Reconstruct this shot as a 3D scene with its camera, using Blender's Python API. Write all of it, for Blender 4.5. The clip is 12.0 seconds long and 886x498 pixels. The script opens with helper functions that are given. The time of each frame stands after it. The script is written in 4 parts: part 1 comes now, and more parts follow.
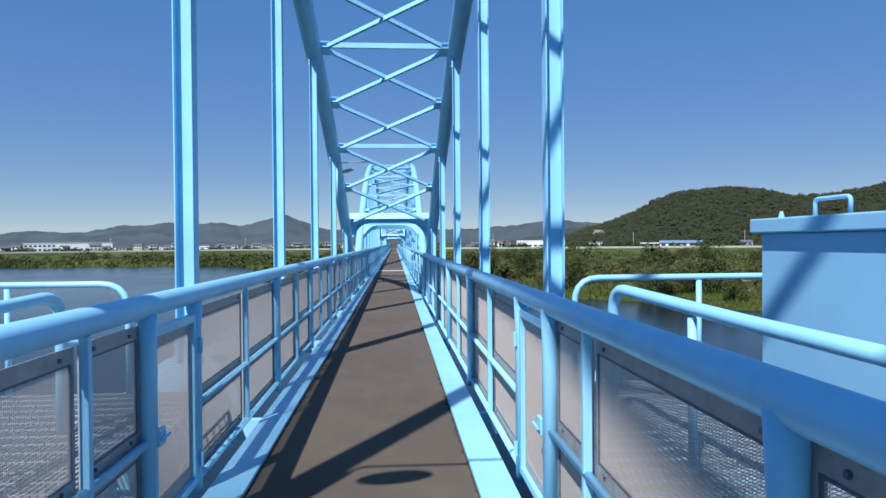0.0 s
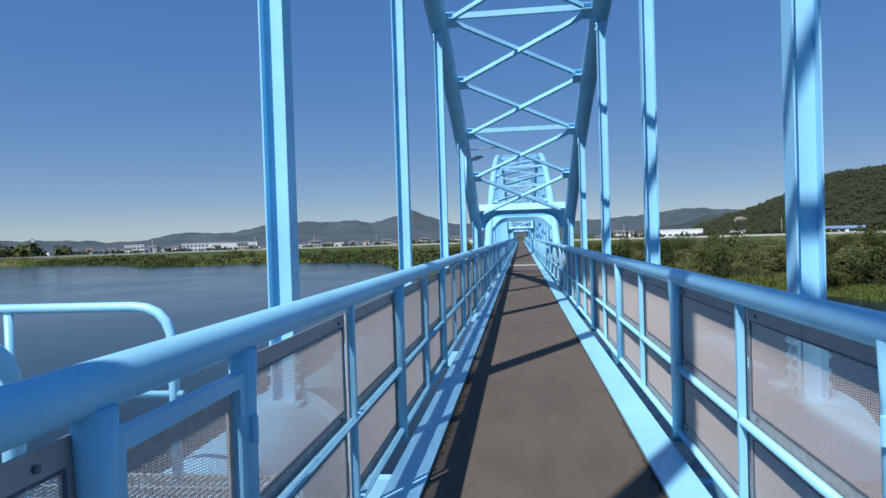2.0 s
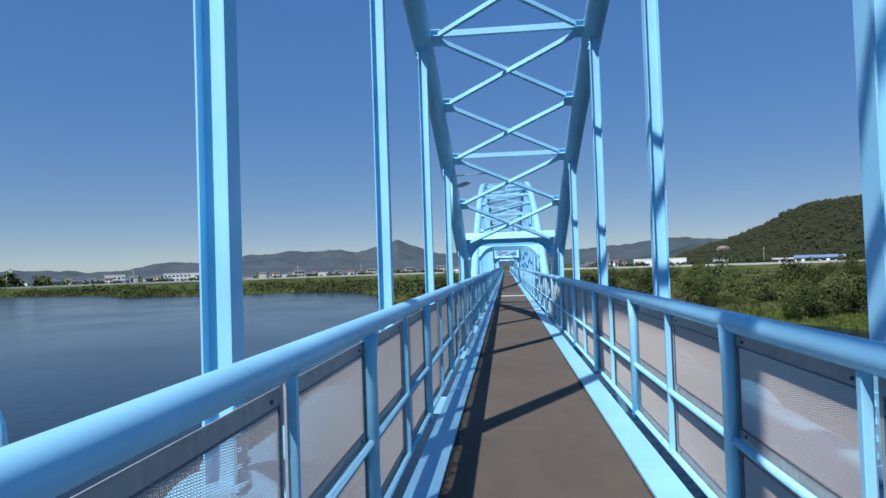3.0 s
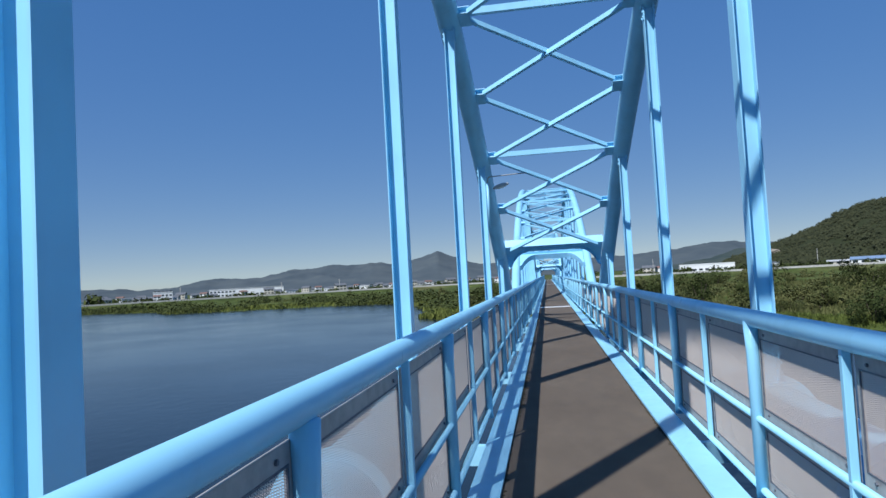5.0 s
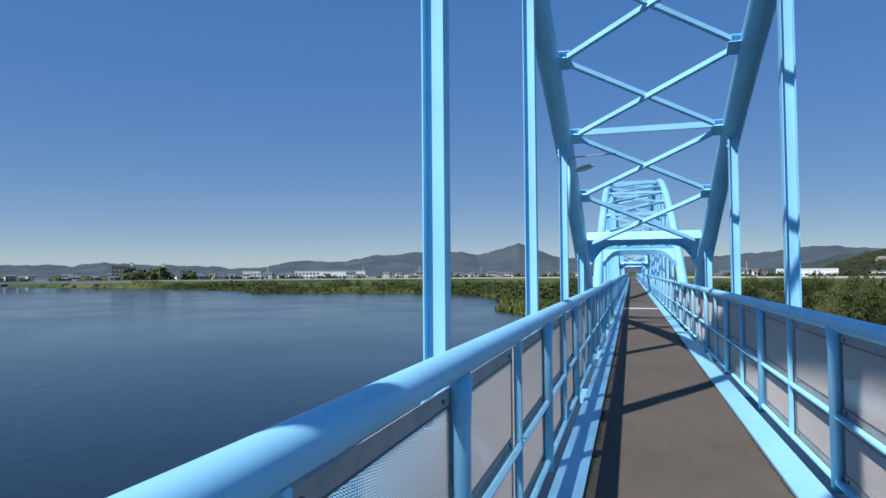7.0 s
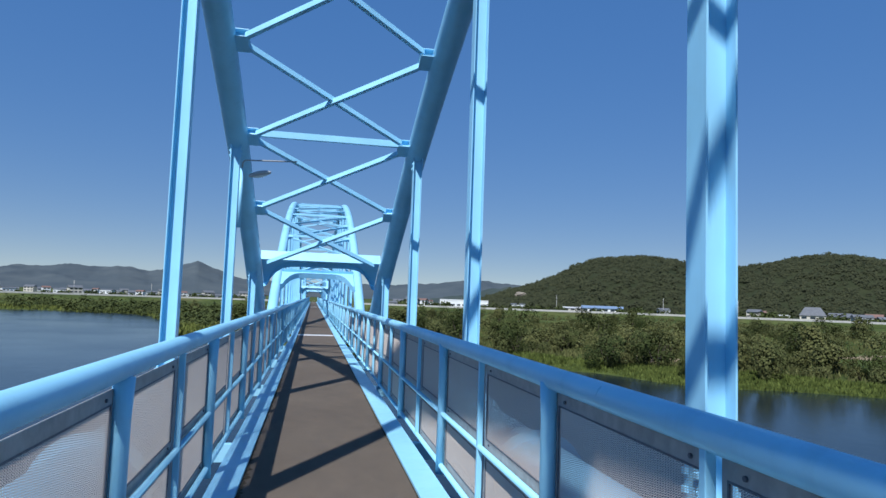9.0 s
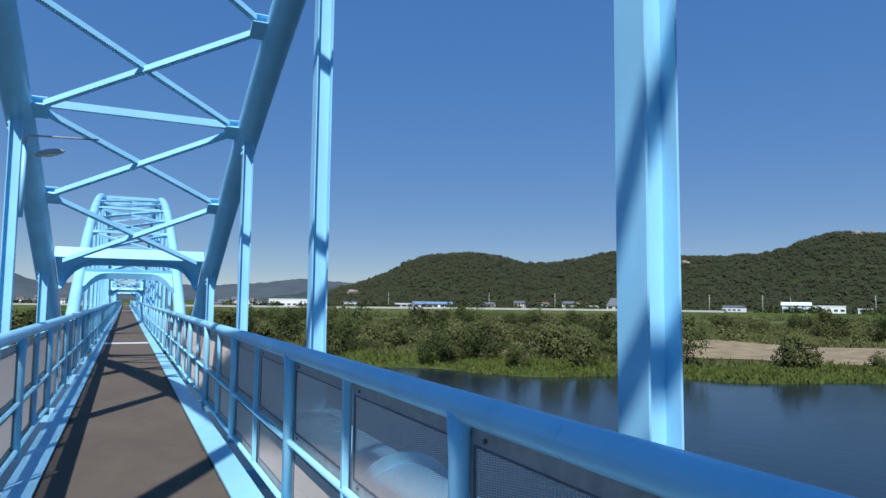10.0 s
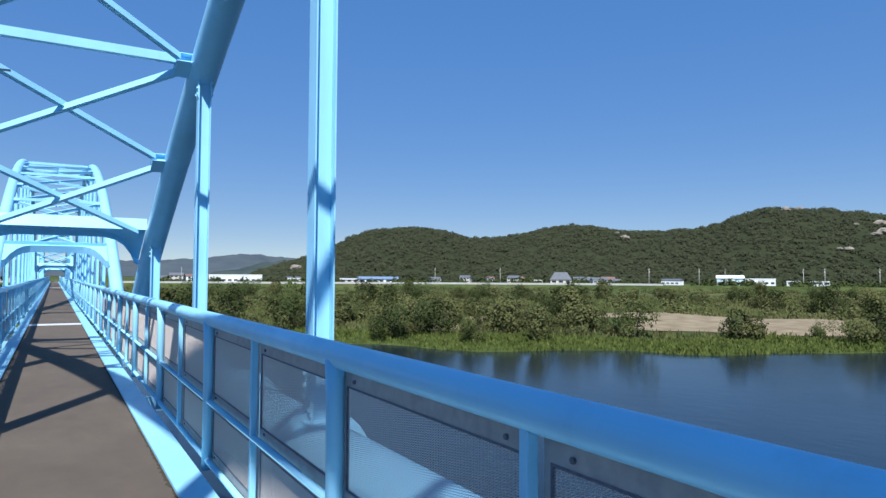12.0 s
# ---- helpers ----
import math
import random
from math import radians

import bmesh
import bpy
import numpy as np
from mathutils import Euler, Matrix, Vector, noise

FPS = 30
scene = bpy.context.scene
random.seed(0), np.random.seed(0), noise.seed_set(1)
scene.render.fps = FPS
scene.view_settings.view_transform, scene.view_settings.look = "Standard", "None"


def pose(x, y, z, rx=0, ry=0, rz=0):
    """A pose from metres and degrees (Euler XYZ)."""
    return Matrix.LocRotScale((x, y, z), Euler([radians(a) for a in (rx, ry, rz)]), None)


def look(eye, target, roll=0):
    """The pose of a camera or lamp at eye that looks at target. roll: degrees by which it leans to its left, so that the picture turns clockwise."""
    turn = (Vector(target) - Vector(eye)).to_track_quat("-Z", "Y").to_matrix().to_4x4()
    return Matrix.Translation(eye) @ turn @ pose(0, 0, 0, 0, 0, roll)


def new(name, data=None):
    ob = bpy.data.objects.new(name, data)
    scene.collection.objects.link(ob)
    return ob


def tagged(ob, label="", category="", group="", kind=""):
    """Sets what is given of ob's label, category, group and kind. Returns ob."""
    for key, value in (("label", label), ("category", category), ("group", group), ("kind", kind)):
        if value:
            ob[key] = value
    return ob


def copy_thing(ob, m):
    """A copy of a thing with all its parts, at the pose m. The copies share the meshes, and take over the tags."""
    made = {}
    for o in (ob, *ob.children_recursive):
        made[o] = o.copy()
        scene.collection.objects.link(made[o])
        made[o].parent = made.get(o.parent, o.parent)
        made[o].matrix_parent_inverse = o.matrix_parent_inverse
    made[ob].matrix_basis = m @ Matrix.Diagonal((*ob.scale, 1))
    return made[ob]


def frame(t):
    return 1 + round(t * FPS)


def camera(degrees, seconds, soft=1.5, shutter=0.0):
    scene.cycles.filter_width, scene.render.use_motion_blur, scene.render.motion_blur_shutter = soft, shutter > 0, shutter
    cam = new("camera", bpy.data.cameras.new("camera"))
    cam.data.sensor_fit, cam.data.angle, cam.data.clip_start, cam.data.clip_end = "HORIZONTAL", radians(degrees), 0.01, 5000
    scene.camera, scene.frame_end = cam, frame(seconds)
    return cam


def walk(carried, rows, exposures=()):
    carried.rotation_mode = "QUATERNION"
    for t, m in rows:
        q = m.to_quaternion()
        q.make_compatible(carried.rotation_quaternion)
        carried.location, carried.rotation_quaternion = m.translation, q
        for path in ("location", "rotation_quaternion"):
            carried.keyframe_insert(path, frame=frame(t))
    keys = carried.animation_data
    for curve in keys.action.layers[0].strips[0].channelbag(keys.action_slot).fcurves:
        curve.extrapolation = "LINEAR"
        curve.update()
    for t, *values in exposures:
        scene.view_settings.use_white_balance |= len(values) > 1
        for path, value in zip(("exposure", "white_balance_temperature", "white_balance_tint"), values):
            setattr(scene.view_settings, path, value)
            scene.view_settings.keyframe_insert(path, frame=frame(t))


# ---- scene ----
cam = camera(68.05, 12.0)
PATH = [
    (0, (0.242, 0.607, 1.469), (0.389, 2.602, 1.449), -0.5),
    (0.5, (0.131, 1.107, 1.460), (0.010, 3.104, 1.469), -0.5),
    (1, (0.045, 1.767, 1.484), (-0.021, 3.765, 1.457), -1.0),
    (1.5, (0.005, 2.328, 1.476), (-0.137, 4.323, 1.453), -1.4),
    (2, (-0.091, 2.885, 1.466), (-0.327, 4.870, 1.433), -1.8),
    (2.5, (-0.144, 3.469, 1.472), (-0.212, 5.468, 1.469), -2.2),
    (3, (-0.230, 4.104, 1.495), (-0.418, 6.094, 1.550), -1.9),
    (3.2, (-0.284, 4.379, 1.499), (-0.517, 6.364, 1.576), -2.7),
    (4.8, (-0.329, 6.109, 1.509), (-0.597, 8.089, 1.597), -3.4),
    (5, (-0.325, 6.301, 1.509), (-0.633, 8.275, 1.602), -3.2),
    (5.5, (-0.349, 6.885, 1.499), (-0.731, 8.847, 1.562), -1.3),
    (6, (-0.324, 7.481, 1.500), (-0.648, 9.454, 1.566), -0.9),
    (6.5, (-0.406, 8.083, 1.524), (-0.922, 10.014, 1.580), -0.4),
    (6.7, (-0.407, 8.311, 1.524), (-0.975, 10.228, 1.586), -0.5),
    (8.5, (-0.322, 10.341, 1.516), (-0.280, 12.336, 1.649), 1.3),
    (9, (-0.222, 10.938, 1.521), (0.160, 12.895, 1.677), 2.0),
    (9.5, (-0.155, 11.519, 1.540), (0.534, 13.390, 1.698), 1.1),
    (10, (-0.129, 12.112, 1.530), (0.736, 13.908, 1.690), 0.6),
    (10.5, (-0.127, 12.728, 1.519), (0.810, 14.489, 1.661), 1.1),
    (11, (-0.023, 13.331, 1.487), (1.068, 15.004, 1.589), 1.3),
    (11.5, (-0.085, 13.968, 1.480), (0.991, 15.652, 1.563), 0.6),
    (12, (-0.082, 14.556, 1.490), (0.936, 16.276, 1.575), 0.3),
]
walk(cam, [(t, look(eye, target, roll)) for t, eye, target, roll in PATH], exposures=[(0.0, 0.29, 5850.0, 8.0), (0.8, 0.12, 5850.0, 8.0), (9.8, 0.16, 5850.0, 8.0), (12.0, 0.48, 5850.0, 8.0)])

# ---- world, sun, exposure ----
SUN_AZ, SUN_EL = 209.2, 51.0
world = bpy.data.worlds.new("world")
scene.world = world
world.use_nodes = True
wn = world.node_tree
sky = wn.nodes.new("ShaderNodeTexSky")
sky.sky_type = "NISHITA"
sky.sun_disc = False
sky.sun_elevation, sky.sun_rotation = radians(SUN_EL), radians(SUN_AZ)
sky.altitude = 1200.0
sky.air_density, sky.dust_density, sky.ozone_density = 0.85, 0.0, 4.0
flat = wn.nodes.new("ShaderNodeGamma")
flat.inputs[1].default_value = 0.26
deep = wn.nodes.new("ShaderNodeHueSaturation")
deep.inputs["Saturation"].default_value = 2.85
deep.inputs["Hue"].default_value = 0.518
wn.links.new(sky.outputs[0], flat.inputs[0])
wn.links.new(flat.outputs[0], deep.inputs["Color"])
wn.links.new(deep.outputs[0], wn.nodes["Background"].inputs[0])
wn.nodes["Background"].inputs[1].default_value = 0.287
sun_dir = Vector((math.sin(radians(SUN_AZ)) * math.cos(radians(SUN_EL)), math.cos(radians(SUN_AZ)) * math.cos(radians(SUN_EL)), math.sin(radians(SUN_EL))))
sun = new("sun", bpy.data.lights.new("sun", "SUN"))
sun.data.energy, sun.data.angle, sun.data.color = 5.0, radians(0.53), (1.0, 0.95, 0.88)
sun.matrix_world = look(sun_dir * 100, (0, 0, 0))


# ---- materials ----
def material(name, base, rough=0.5, metal=0.0):
    m = bpy.data.materials.new(name)
    m.use_nodes = True
    b = m.node_tree.nodes["Principled BSDF"]
    b.inputs["Base Color"].default_value = (*base, 1)
    b.inputs["Roughness"].default_value = rough
    b.inputs["Metallic"].default_value = metal
    return m, m.node_tree, b


def noise_node(nt, scale, detail=4.0, rough=0.55, coords="Object", stretch=None):
    c = nt.nodes.new("ShaderNodeTexCoord")
    n = nt.nodes.new("ShaderNodeTexNoise")
    n.inputs["Scale"].default_value, n.inputs["Detail"].default_value, n.inputs["Roughness"].default_value = scale, detail, rough
    if coords == "World":
        g = nt.nodes.new("ShaderNodeNewGeometry")
        src = g.outputs["Position"]
    else:
        src = c.outputs[coords]
    if stretch:
        mp = nt.nodes.new("ShaderNodeMapping")
        mp.inputs["Scale"].default_value = stretch
        nt.links.new(src, mp.inputs["Vector"])
        src = mp.outputs[0]
    nt.links.new(src, n.inputs["Vector"])
    return n


def ramp(nt, src, stops):
    r = nt.nodes.new("ShaderNodeValToRGB")
    while len(r.color_ramp.elements) < len(stops):
        r.color_ramp.elements.new(0.5)
    for e, (p, c) in zip(r.color_ramp.elements, stops):
        e.position, e.color = p, (*c, 1)
    nt.links.new(src, r.inputs[0])
    return r


def mix(nt, fac, a, b, kind="MIX"):
    n = nt.nodes.new("ShaderNodeMix")
    n.data_type, n.blend_type = "RGBA", kind
    for sock, v in ((n.inputs[0], fac), (n.inputs[6], a), (n.inputs[7], b)):
        if isinstance(v, bpy.types.NodeSocket):
            nt.links.new(v, sock)
        else:
            sock.default_value = v if isinstance(v, float) else (*v, 1)
    return n.outputs[2]


def bump(nt, b, src, strength, dist):
    n = nt.nodes.new("ShaderNodeBump")
    n.inputs["Strength"].default_value, n.inputs["Distance"].default_value = strength, dist
    nt.links.new(src, n.inputs["Height"])
    nt.links.new(n.outputs[0], b.inputs["Normal"])


def paint(name, base, rough):
    """Weathered gloss paint on steel: faint fading, dirt runs, orange-peel relief."""
    m, nt, b = material(name, base, rough)
    big = noise_node(nt, 0.9, 3, coords="World")
    runs = noise_node(nt, 5.0, 5, 0.65, coords="World", stretch=(1.0, 1.0, 0.12))
    fine = noise_node(nt, 60.0, 3, coords="World")
    faded = ramp(nt, big.outputs[0], [(0.3, [v * 0.90 for v in base]), (0.7, [min(1, v * 1.07 + 0.01) for v in base])])
    dirt = ramp(nt, runs.outputs[0], [(0.56, (0, 0, 0)), (0.80, (1, 1, 1))])
    sc = nt.nodes.new("ShaderNodeMath")
    sc.operation = "MULTIPLY"
    sc.inputs[1].default_value = 0.28
    nt.links.new(dirt.outputs[0], sc.inputs[0])
    col = mix(nt, sc.outputs[0], faded.outputs[0], tuple(v * 0.55 + 0.03 for v in base))
    nt.links.new(col, b.inputs["Base Color"])
    rr = ramp(nt, runs.outputs[0], [(0.3, (rough * 0.8,) * 3), (0.8, (min(1, rough * 1.5),) * 3)])
    nt.links.new(rr.outputs[0], b.inputs["Roughness"])
    bump(nt, b, fine.outputs[0], 0.08, 0.002)
    return m


BLUE = paint("blue_paint", (0.33, 0.66, 0.88), 0.36)
BLUE_RAIL = paint("blue_rail_paint", (0.33, 0.67, 0.88), 0.34)
BLUE_BOX = paint("blue_box_paint", (0.29, 0.56, 0.78), 0.5)


def simple(name, c1, c2, scale, rough, metal=0.0, bumpy=0.0, dist=0.01, coords="World", detail=5.0):
    m, nt, b = material(name, c1, rough, metal)
    if rough > 0.84:
        b.inputs["Specular IOR Level"].default_value = 0.15
    n = noise_node(nt, scale, detail, coords=coords)
    r = ramp(nt, n.outputs[0], [(0.32, c1), (0.68, c2)])
    nt.links.new(r.outputs[0], b.inputs["Base Color"])
    if bumpy:
        bump(nt, b, n.outputs[0], bumpy, dist)
    return m


STEEL = simple("galvanised_steel", (0.31, 0.29, 0.275), (0.43, 0.40, 0.38), 14, 0.45)
BOLT = simple("dark_bolt", (0.07, 0.08, 0.11), (0.15, 0.15, 0.17), 40, 0.5, 0.0)
GRATING = simple("pale_grating", (0.30, 0.325, 0.35), (0.40, 0.43, 0.455), 12, 0.45, 0.1)
LAMP_GREY = simple("lamp_grey", (0.36, 0.36, 0.36), (0.46, 0.46, 0.45), 20, 0.5)
LENS, _, lb = material("lamp_lens", (0.75, 0.75, 0.72), 0.2)
JOINT = simple("joint_plate", (0.55, 0.56, 0.57), (0.72, 0.72, 0.72), 18, 0.5, 0.0)
CONCRETE = simple("concrete", (0.36, 0.35, 0.33), (0.50, 0.49, 0.46), 1.4, 0.85, 0, 0.3, 0.02)
WHITE_WALL = simple("white_wall", (0.74, 0.75, 0.76), (0.84, 0.84, 0.83), 0.4, 0.7)
CREAM_WALL = simple("cream_wall", (0.52, 0.48, 0.40), (0.64, 0.60, 0.52), 0.4, 0.8)
GREY_WALL = simple("grey_wall", (0.38, 0.39, 0.40), (0.50, 0.50, 0.50), 0.4, 0.8)
BROWN_WALL = simple("brown_wall", (0.20, 0.16, 0.14), (0.28, 0.23, 0.20), 0.4, 0.8)
PALE_BLUE_WALL = simple("pale_blue_wall", (0.46, 0.62, 0.66), (0.55, 0.70, 0.74), 0.4, 0.7)
ROOF_DARK = simple("dark_tile_roof", (0.09, 0.095, 0.105), (0.17, 0.175, 0.185), 1.6, 0.55)
ROOF_BROWN = simple("brown_roof", (0.16, 0.09, 0.07), (0.24, 0.14, 0.11), 1.6, 0.6)
ROOF_BLUE = simple("blue_metal_roof", (0.17, 0.24, 0.36), (0.24, 0.32, 0.44), 0.8, 0.4)
PANE, _, pb = material("dark_pane", (0.03, 0.04, 0.05), 0.08)


def asphalt():
    m, nt, b = material("worn_asphalt", (0.06, 0.055, 0.05), 0.9)
    big = noise_node(nt, 0.55, 5, 0.6, "World")
    mid = noise_node(nt, 5.0, 5, 0.6, "World", (1.0, 0.45, 1.0))
    grain = noise_node(nt, 170.0, 3, 0.7, "World")
    a = ramp(nt, big.outputs[0], [(0.3, (0.096, 0.073, 0.054)), (0.7, (0.120, 0.093, 0.069))])
    s2 = ramp(nt, mid.outputs[0], [(0.35, (0.90, 0.90, 0.90)), (0.7, (1.07, 1.06, 1.04))])
    g = ramp(nt, grain.outputs[0], [(0.3, (0.62, 0.62, 0.62)), (0.7, (1.35, 1.35, 1.33))])
    c = mix(nt, 1.0, a.outputs[0], s2.outputs[0], "MULTIPLY")
    c = mix(nt, 0.8, c, g.outputs[0], "MULTIPLY")
    nt.links.new(c, b.inputs["Base Color"])
    bump(nt, b, grain.outputs[0], 0.5, 0.004)
    return m


ASPHALT = asphalt()
DIRT = simple("kerb_dirt", (0.030, 0.026, 0.018), (0.085, 0.068, 0.045), 60, 0.95)


def mesh_sheet():
    """Expanded metal: diamond openings about a centimetre across, cut out of a bright sheet."""
    m, nt, b = material("expanded_metal", (0.56, 0.485, 0.43), 0.45, 0.0)
    g = nt.nodes.new("ShaderNodeNewGeometry")
    sp = nt.nodes.new("ShaderNodeSeparateXYZ")
    nt.links.new(g.outputs["Position"], sp.inputs[0])

    def math_node(op, x, y):
        n = nt.nodes.new("ShaderNodeMath")
        n.operation = op
        for k, v in ((0, x), (1, y)):
            if isinstance(v, bpy.types.NodeSocket):
                nt.links.new(v, n.inputs[k])
            elif v is not None:
                n.inputs[k].default_value = v
        return n.outputs[0]

    u = math_node("MULTIPLY", sp.outputs[1], 1 / 0.0150)
    v = math_node("MULTIPLY", sp.outputs[2], 1 / 0.0096)
    p = math_node("PINGPONG", math_node("ADD", u, v), 0.5)
    q = math_node("PINGPONG", math_node("SUBTRACT", u, v), 0.5)
    low = math_node("MINIMUM", p, q)
    hole = math_node("GREATER_THAN", low, 0.135)
    tr = nt.nodes.new("ShaderNodeBsdfTransparent")
    mx = nt.nodes.new("ShaderNodeMixShader")
    nt.links.new(hole, mx.inputs[0])
    nt.links.new(b.outputs[0], mx.inputs[1])
    nt.links.new(tr.outputs[0], mx.inputs[2])
    nt.links.new(mx.outputs[0], nt.nodes["Material Output"].inputs[0])
    return m


MESH = mesh_sheet()


def water_material():
    m, nt, b = material("river_water", (0.010, 0.018, 0.024), 0.06)
    b.inputs["IOR"].default_value = 1.33
    n1 = noise_node(nt, 1.1, 4, 0.6, "World", (1.0, 0.6, 1.0))
    n2 = noise_node(nt, 0.045, 3, 0.5, "World")
    bump(nt, b, n1.outputs[0], 0.24, 0.08)
    r = ramp(nt, n2.outputs[0], [(0.35, (0.13,) * 3), (0.65, (0.18,) * 3)])
    nt.links.new(r.outputs[0], b.inputs["Roughness"])
    return m


WATER = water_material()


def leaf_material(name, dark, light):
    m, nt, b = material(name, dark, 0.85)
    b.inputs["Specular IOR Level"].default_value = 0.12
    g = nt.nodes.new("ShaderNodeNewGeometry")
    o = nt.nodes.new("ShaderNodeObjectInfo")
    r = ramp(nt, g.outputs["Random Per Island"], [(0.0, dark), (1.0, light)])
    r2 = ramp(nt, o.outputs["Random"], [(0.0, (0.72, 0.76, 0.7)), (1.0, (1.25, 1.16, 1.1))])
    c = mix(nt, 1.0, r.outputs[0], r2.outputs[0], "MULTIPLY")
    nt.links.new(c, b.inputs["Base Color"])
    return m


LEAF = leaf_material("willow_leaf", (0.060, 0.072, 0.026), (0.112, 0.118, 0.046))
LEAF_DARK = leaf_material("dark_leaf", (0.036, 0.050, 0.016), (0.066, 0.082, 0.027))
REED = leaf_material("reed_leaf", (0.070, 0.092, 0.022), (0.150, 0.175, 0.045))
# FOREST holds a slight blue haze tint in both its colours
FOREST = leaf_material("forest_crown", (0.022, 0.028, 0.015), (0.038, 0.044, 0.022))
BARK = simple("bark", (0.06, 0.045, 0.035), (0.12, 0.10, 0.08), 6, 0.9)
ROCK = simple("bare_rock", (0.17, 0.145, 0.115), (0.33, 0.29, 0.235), 0.12, 0.9)
# distance haze is mixed into these ridge colours as blue-grey
FAR = [simple("hazed_far_ridge", (0.058, 0.074, 0.086), (0.086, 0.102, 0.108), 0.008, 0.95),
       simple("hazed_nearer_ridge", (0.036, 0.052, 0.050), (0.064, 0.078, 0.066), 0.012, 0.95)]


def ground_material():
    m, nt, b = material("river_plain", (0.1, 0.12, 0.05), 0.95)
    b.inputs["Specular IOR Level"].default_value = 0.1
    big = noise_node(nt, 0.018, 5, 0.6, "World")
    mid = noise_node(nt, 0.16, 5, 0.65, "World")
    fine = noise_node(nt, 1.6, 4, 0.7, "World")
    a = ramp(nt, big.outputs[0], [(0.35, (0.050, 0.066, 0.020)), (0.5, (0.084, 0.104, 0.030)), (0.66, (0.125, 0.118, 0.052))])
    s2 = ramp(nt, mid.outputs[0], [(0.3, (0.55, 0.6, 0.5)), (0.7, (1.25, 1.25, 1.2))])
    s3 = ramp(nt, fine.outputs[0], [(0.3, (0.6, 0.62, 0.55)), (0.7, (1.3, 1.3, 1.25))])
    c = mix(nt, 1.0, a.outputs[0], s2.outputs[0], "MULTIPLY")
    c = mix(nt, 0.8, c, s3.outputs[0], "MULTIPLY")
    nt.links.new(c, b.inputs["Base Color"])
    bump(nt, b, fine.outputs[0], 0.8, 0.3)
    return m


GROUND = ground_material()
SAND = simple("dry_sand", (0.19, 0.145, 0.085), (0.31, 0.245, 0.155), 0.35, 0.95, 0, 0.4, 0.1)
HILLSIDE = simple("hillside", (0.022, 0.028, 0.011), (0.036, 0.041, 0.017), 0.05, 0.95)


# ---- mesh helpers ----
def finish(bm, smooth=False):
    me = bpy.data.meshes.new("mesh")
    bm.normal_update()
    for f in bm.faces:
        f.smooth = smooth
    bm.to_mesh(me)
    bm.free()
    return me


def part(name, bm, mat, parent=None, label="", smooth=False):
    me = bm if isinstance(bm, bpy.types.Mesh) else finish(bm, smooth)
    if not me.materials:
        me.materials.append(mat)
    ob = new(name, me)
    ob.parent = parent
    if label:
        ob["label"] = label
    return ob


def thing(name, label, category, group="", kind="", at=(0, 0, 0)):
    ob = new(name)
    ob.location = at
    return tagged(ob, label, category, group, kind)


def add_box(bm, x0, x1, y0, y1, z0, z1, bevel=0.0):
    vs = [bm.verts.new((x, y, z)) for z in (z0, z1) for y in (y0, y1) for x in (x0, x1)]
    fs = [(0, 2, 3, 1), (4, 5, 7, 6), (0, 1, 5, 4), (2, 6, 7, 3), (0, 4, 6, 2), (1, 3, 7, 5)]
    faces = [bm.faces.new([vs[i] for i in f]) for f in fs]
    if bevel:
        es = list({e for f in faces for e in f.edges})
        bmesh.ops.bevel(bm, geom=es, offset=bevel, segments=2, profile=0.5, affect="EDGES")
    return bm


def boxm(x0, x1, y0, y1, z0, z1, bevel=0.0):
    return add_box(bmesh.new(), x0, x1, y0, y1, z0, z1, bevel)


def add_beam(bm, a, b, w, h, up=(0, 0, 1)):
    """A bar of rectangular section from a to b; h runs along up."""
    a, b = Vector(a), Vector(b)
    d = (b - a).normalized()
    s = d.cross(Vector(up)).normalized()
    u = s.cross(d)
    ring = [[bm.verts.new(p + s * sx * w / 2 + u * sz * h / 2) for sx, sz in ((-1, -1), (1, -1), (1, 1), (-1, 1))] for p in (a, b)]
    for k in range(4):
        bm.faces.new((ring[0][k], ring[0][(k + 1) % 4], ring[1][(k + 1) % 4], ring[1][k]))
    bm.faces.new(ring[0][::-1])
    bm.faces.new(ring[1])
    return bm


def add_tube(bm, pts, r, n=12, cap=True):
    pts = [Vector(p) for p in pts]
    rings = []
    ref = None
    for i, p in enumerate(pts):
        d = (pts[min(i + 1, len(pts) - 1)] - pts[max(i - 1, 0)]).normalized()
        if ref is None:
            ref = Vector((0, 0, 1)) if abs(d.z) < 0.9 else Vector((1, 0, 0))
        s = d.cross(ref).normalized()
        u = s.cross(d).normalized()
        ref = u
        rad = r[i] if isinstance(r, (list, tuple)) else r
        rings.append([bm.verts.new(p + (s * math.cos(a) + u * math.sin(a)) * rad) for a in [2 * math.pi * k / n for k in range(n)]])
    for r0, r1 in zip(rings, rings[1:]):
        for k in range(n):
            bm.faces.new((r0[k], r0[(k + 1) % n], r1[(k + 1) % n], r1[k]))
    if cap:
        bm.faces.new(rings[0][::-1])
        bm.faces.new(rings[-1])
    return bm


def tubem(pts, r, n=12):
    return add_tube(bmesh.new(), pts, r, n)


def rounded(pts, rad, n=5):
    """A polyline with its corners rounded."""
    pts = [Vector(p) for p in pts]
    out = [pts[0]]
    for a, b, c in zip(pts, pts[1:], pts[2:]):
        p, q = b + (a - b).normalized() * rad, b + (c - b).normalized() * rad
        for k in range(n + 1):
            t = k / n
            out.append(p * (1 - t) ** 2 + b * 2 * t * (1 - t) + q * t * t)
    out.append(pts[-1])
    return out


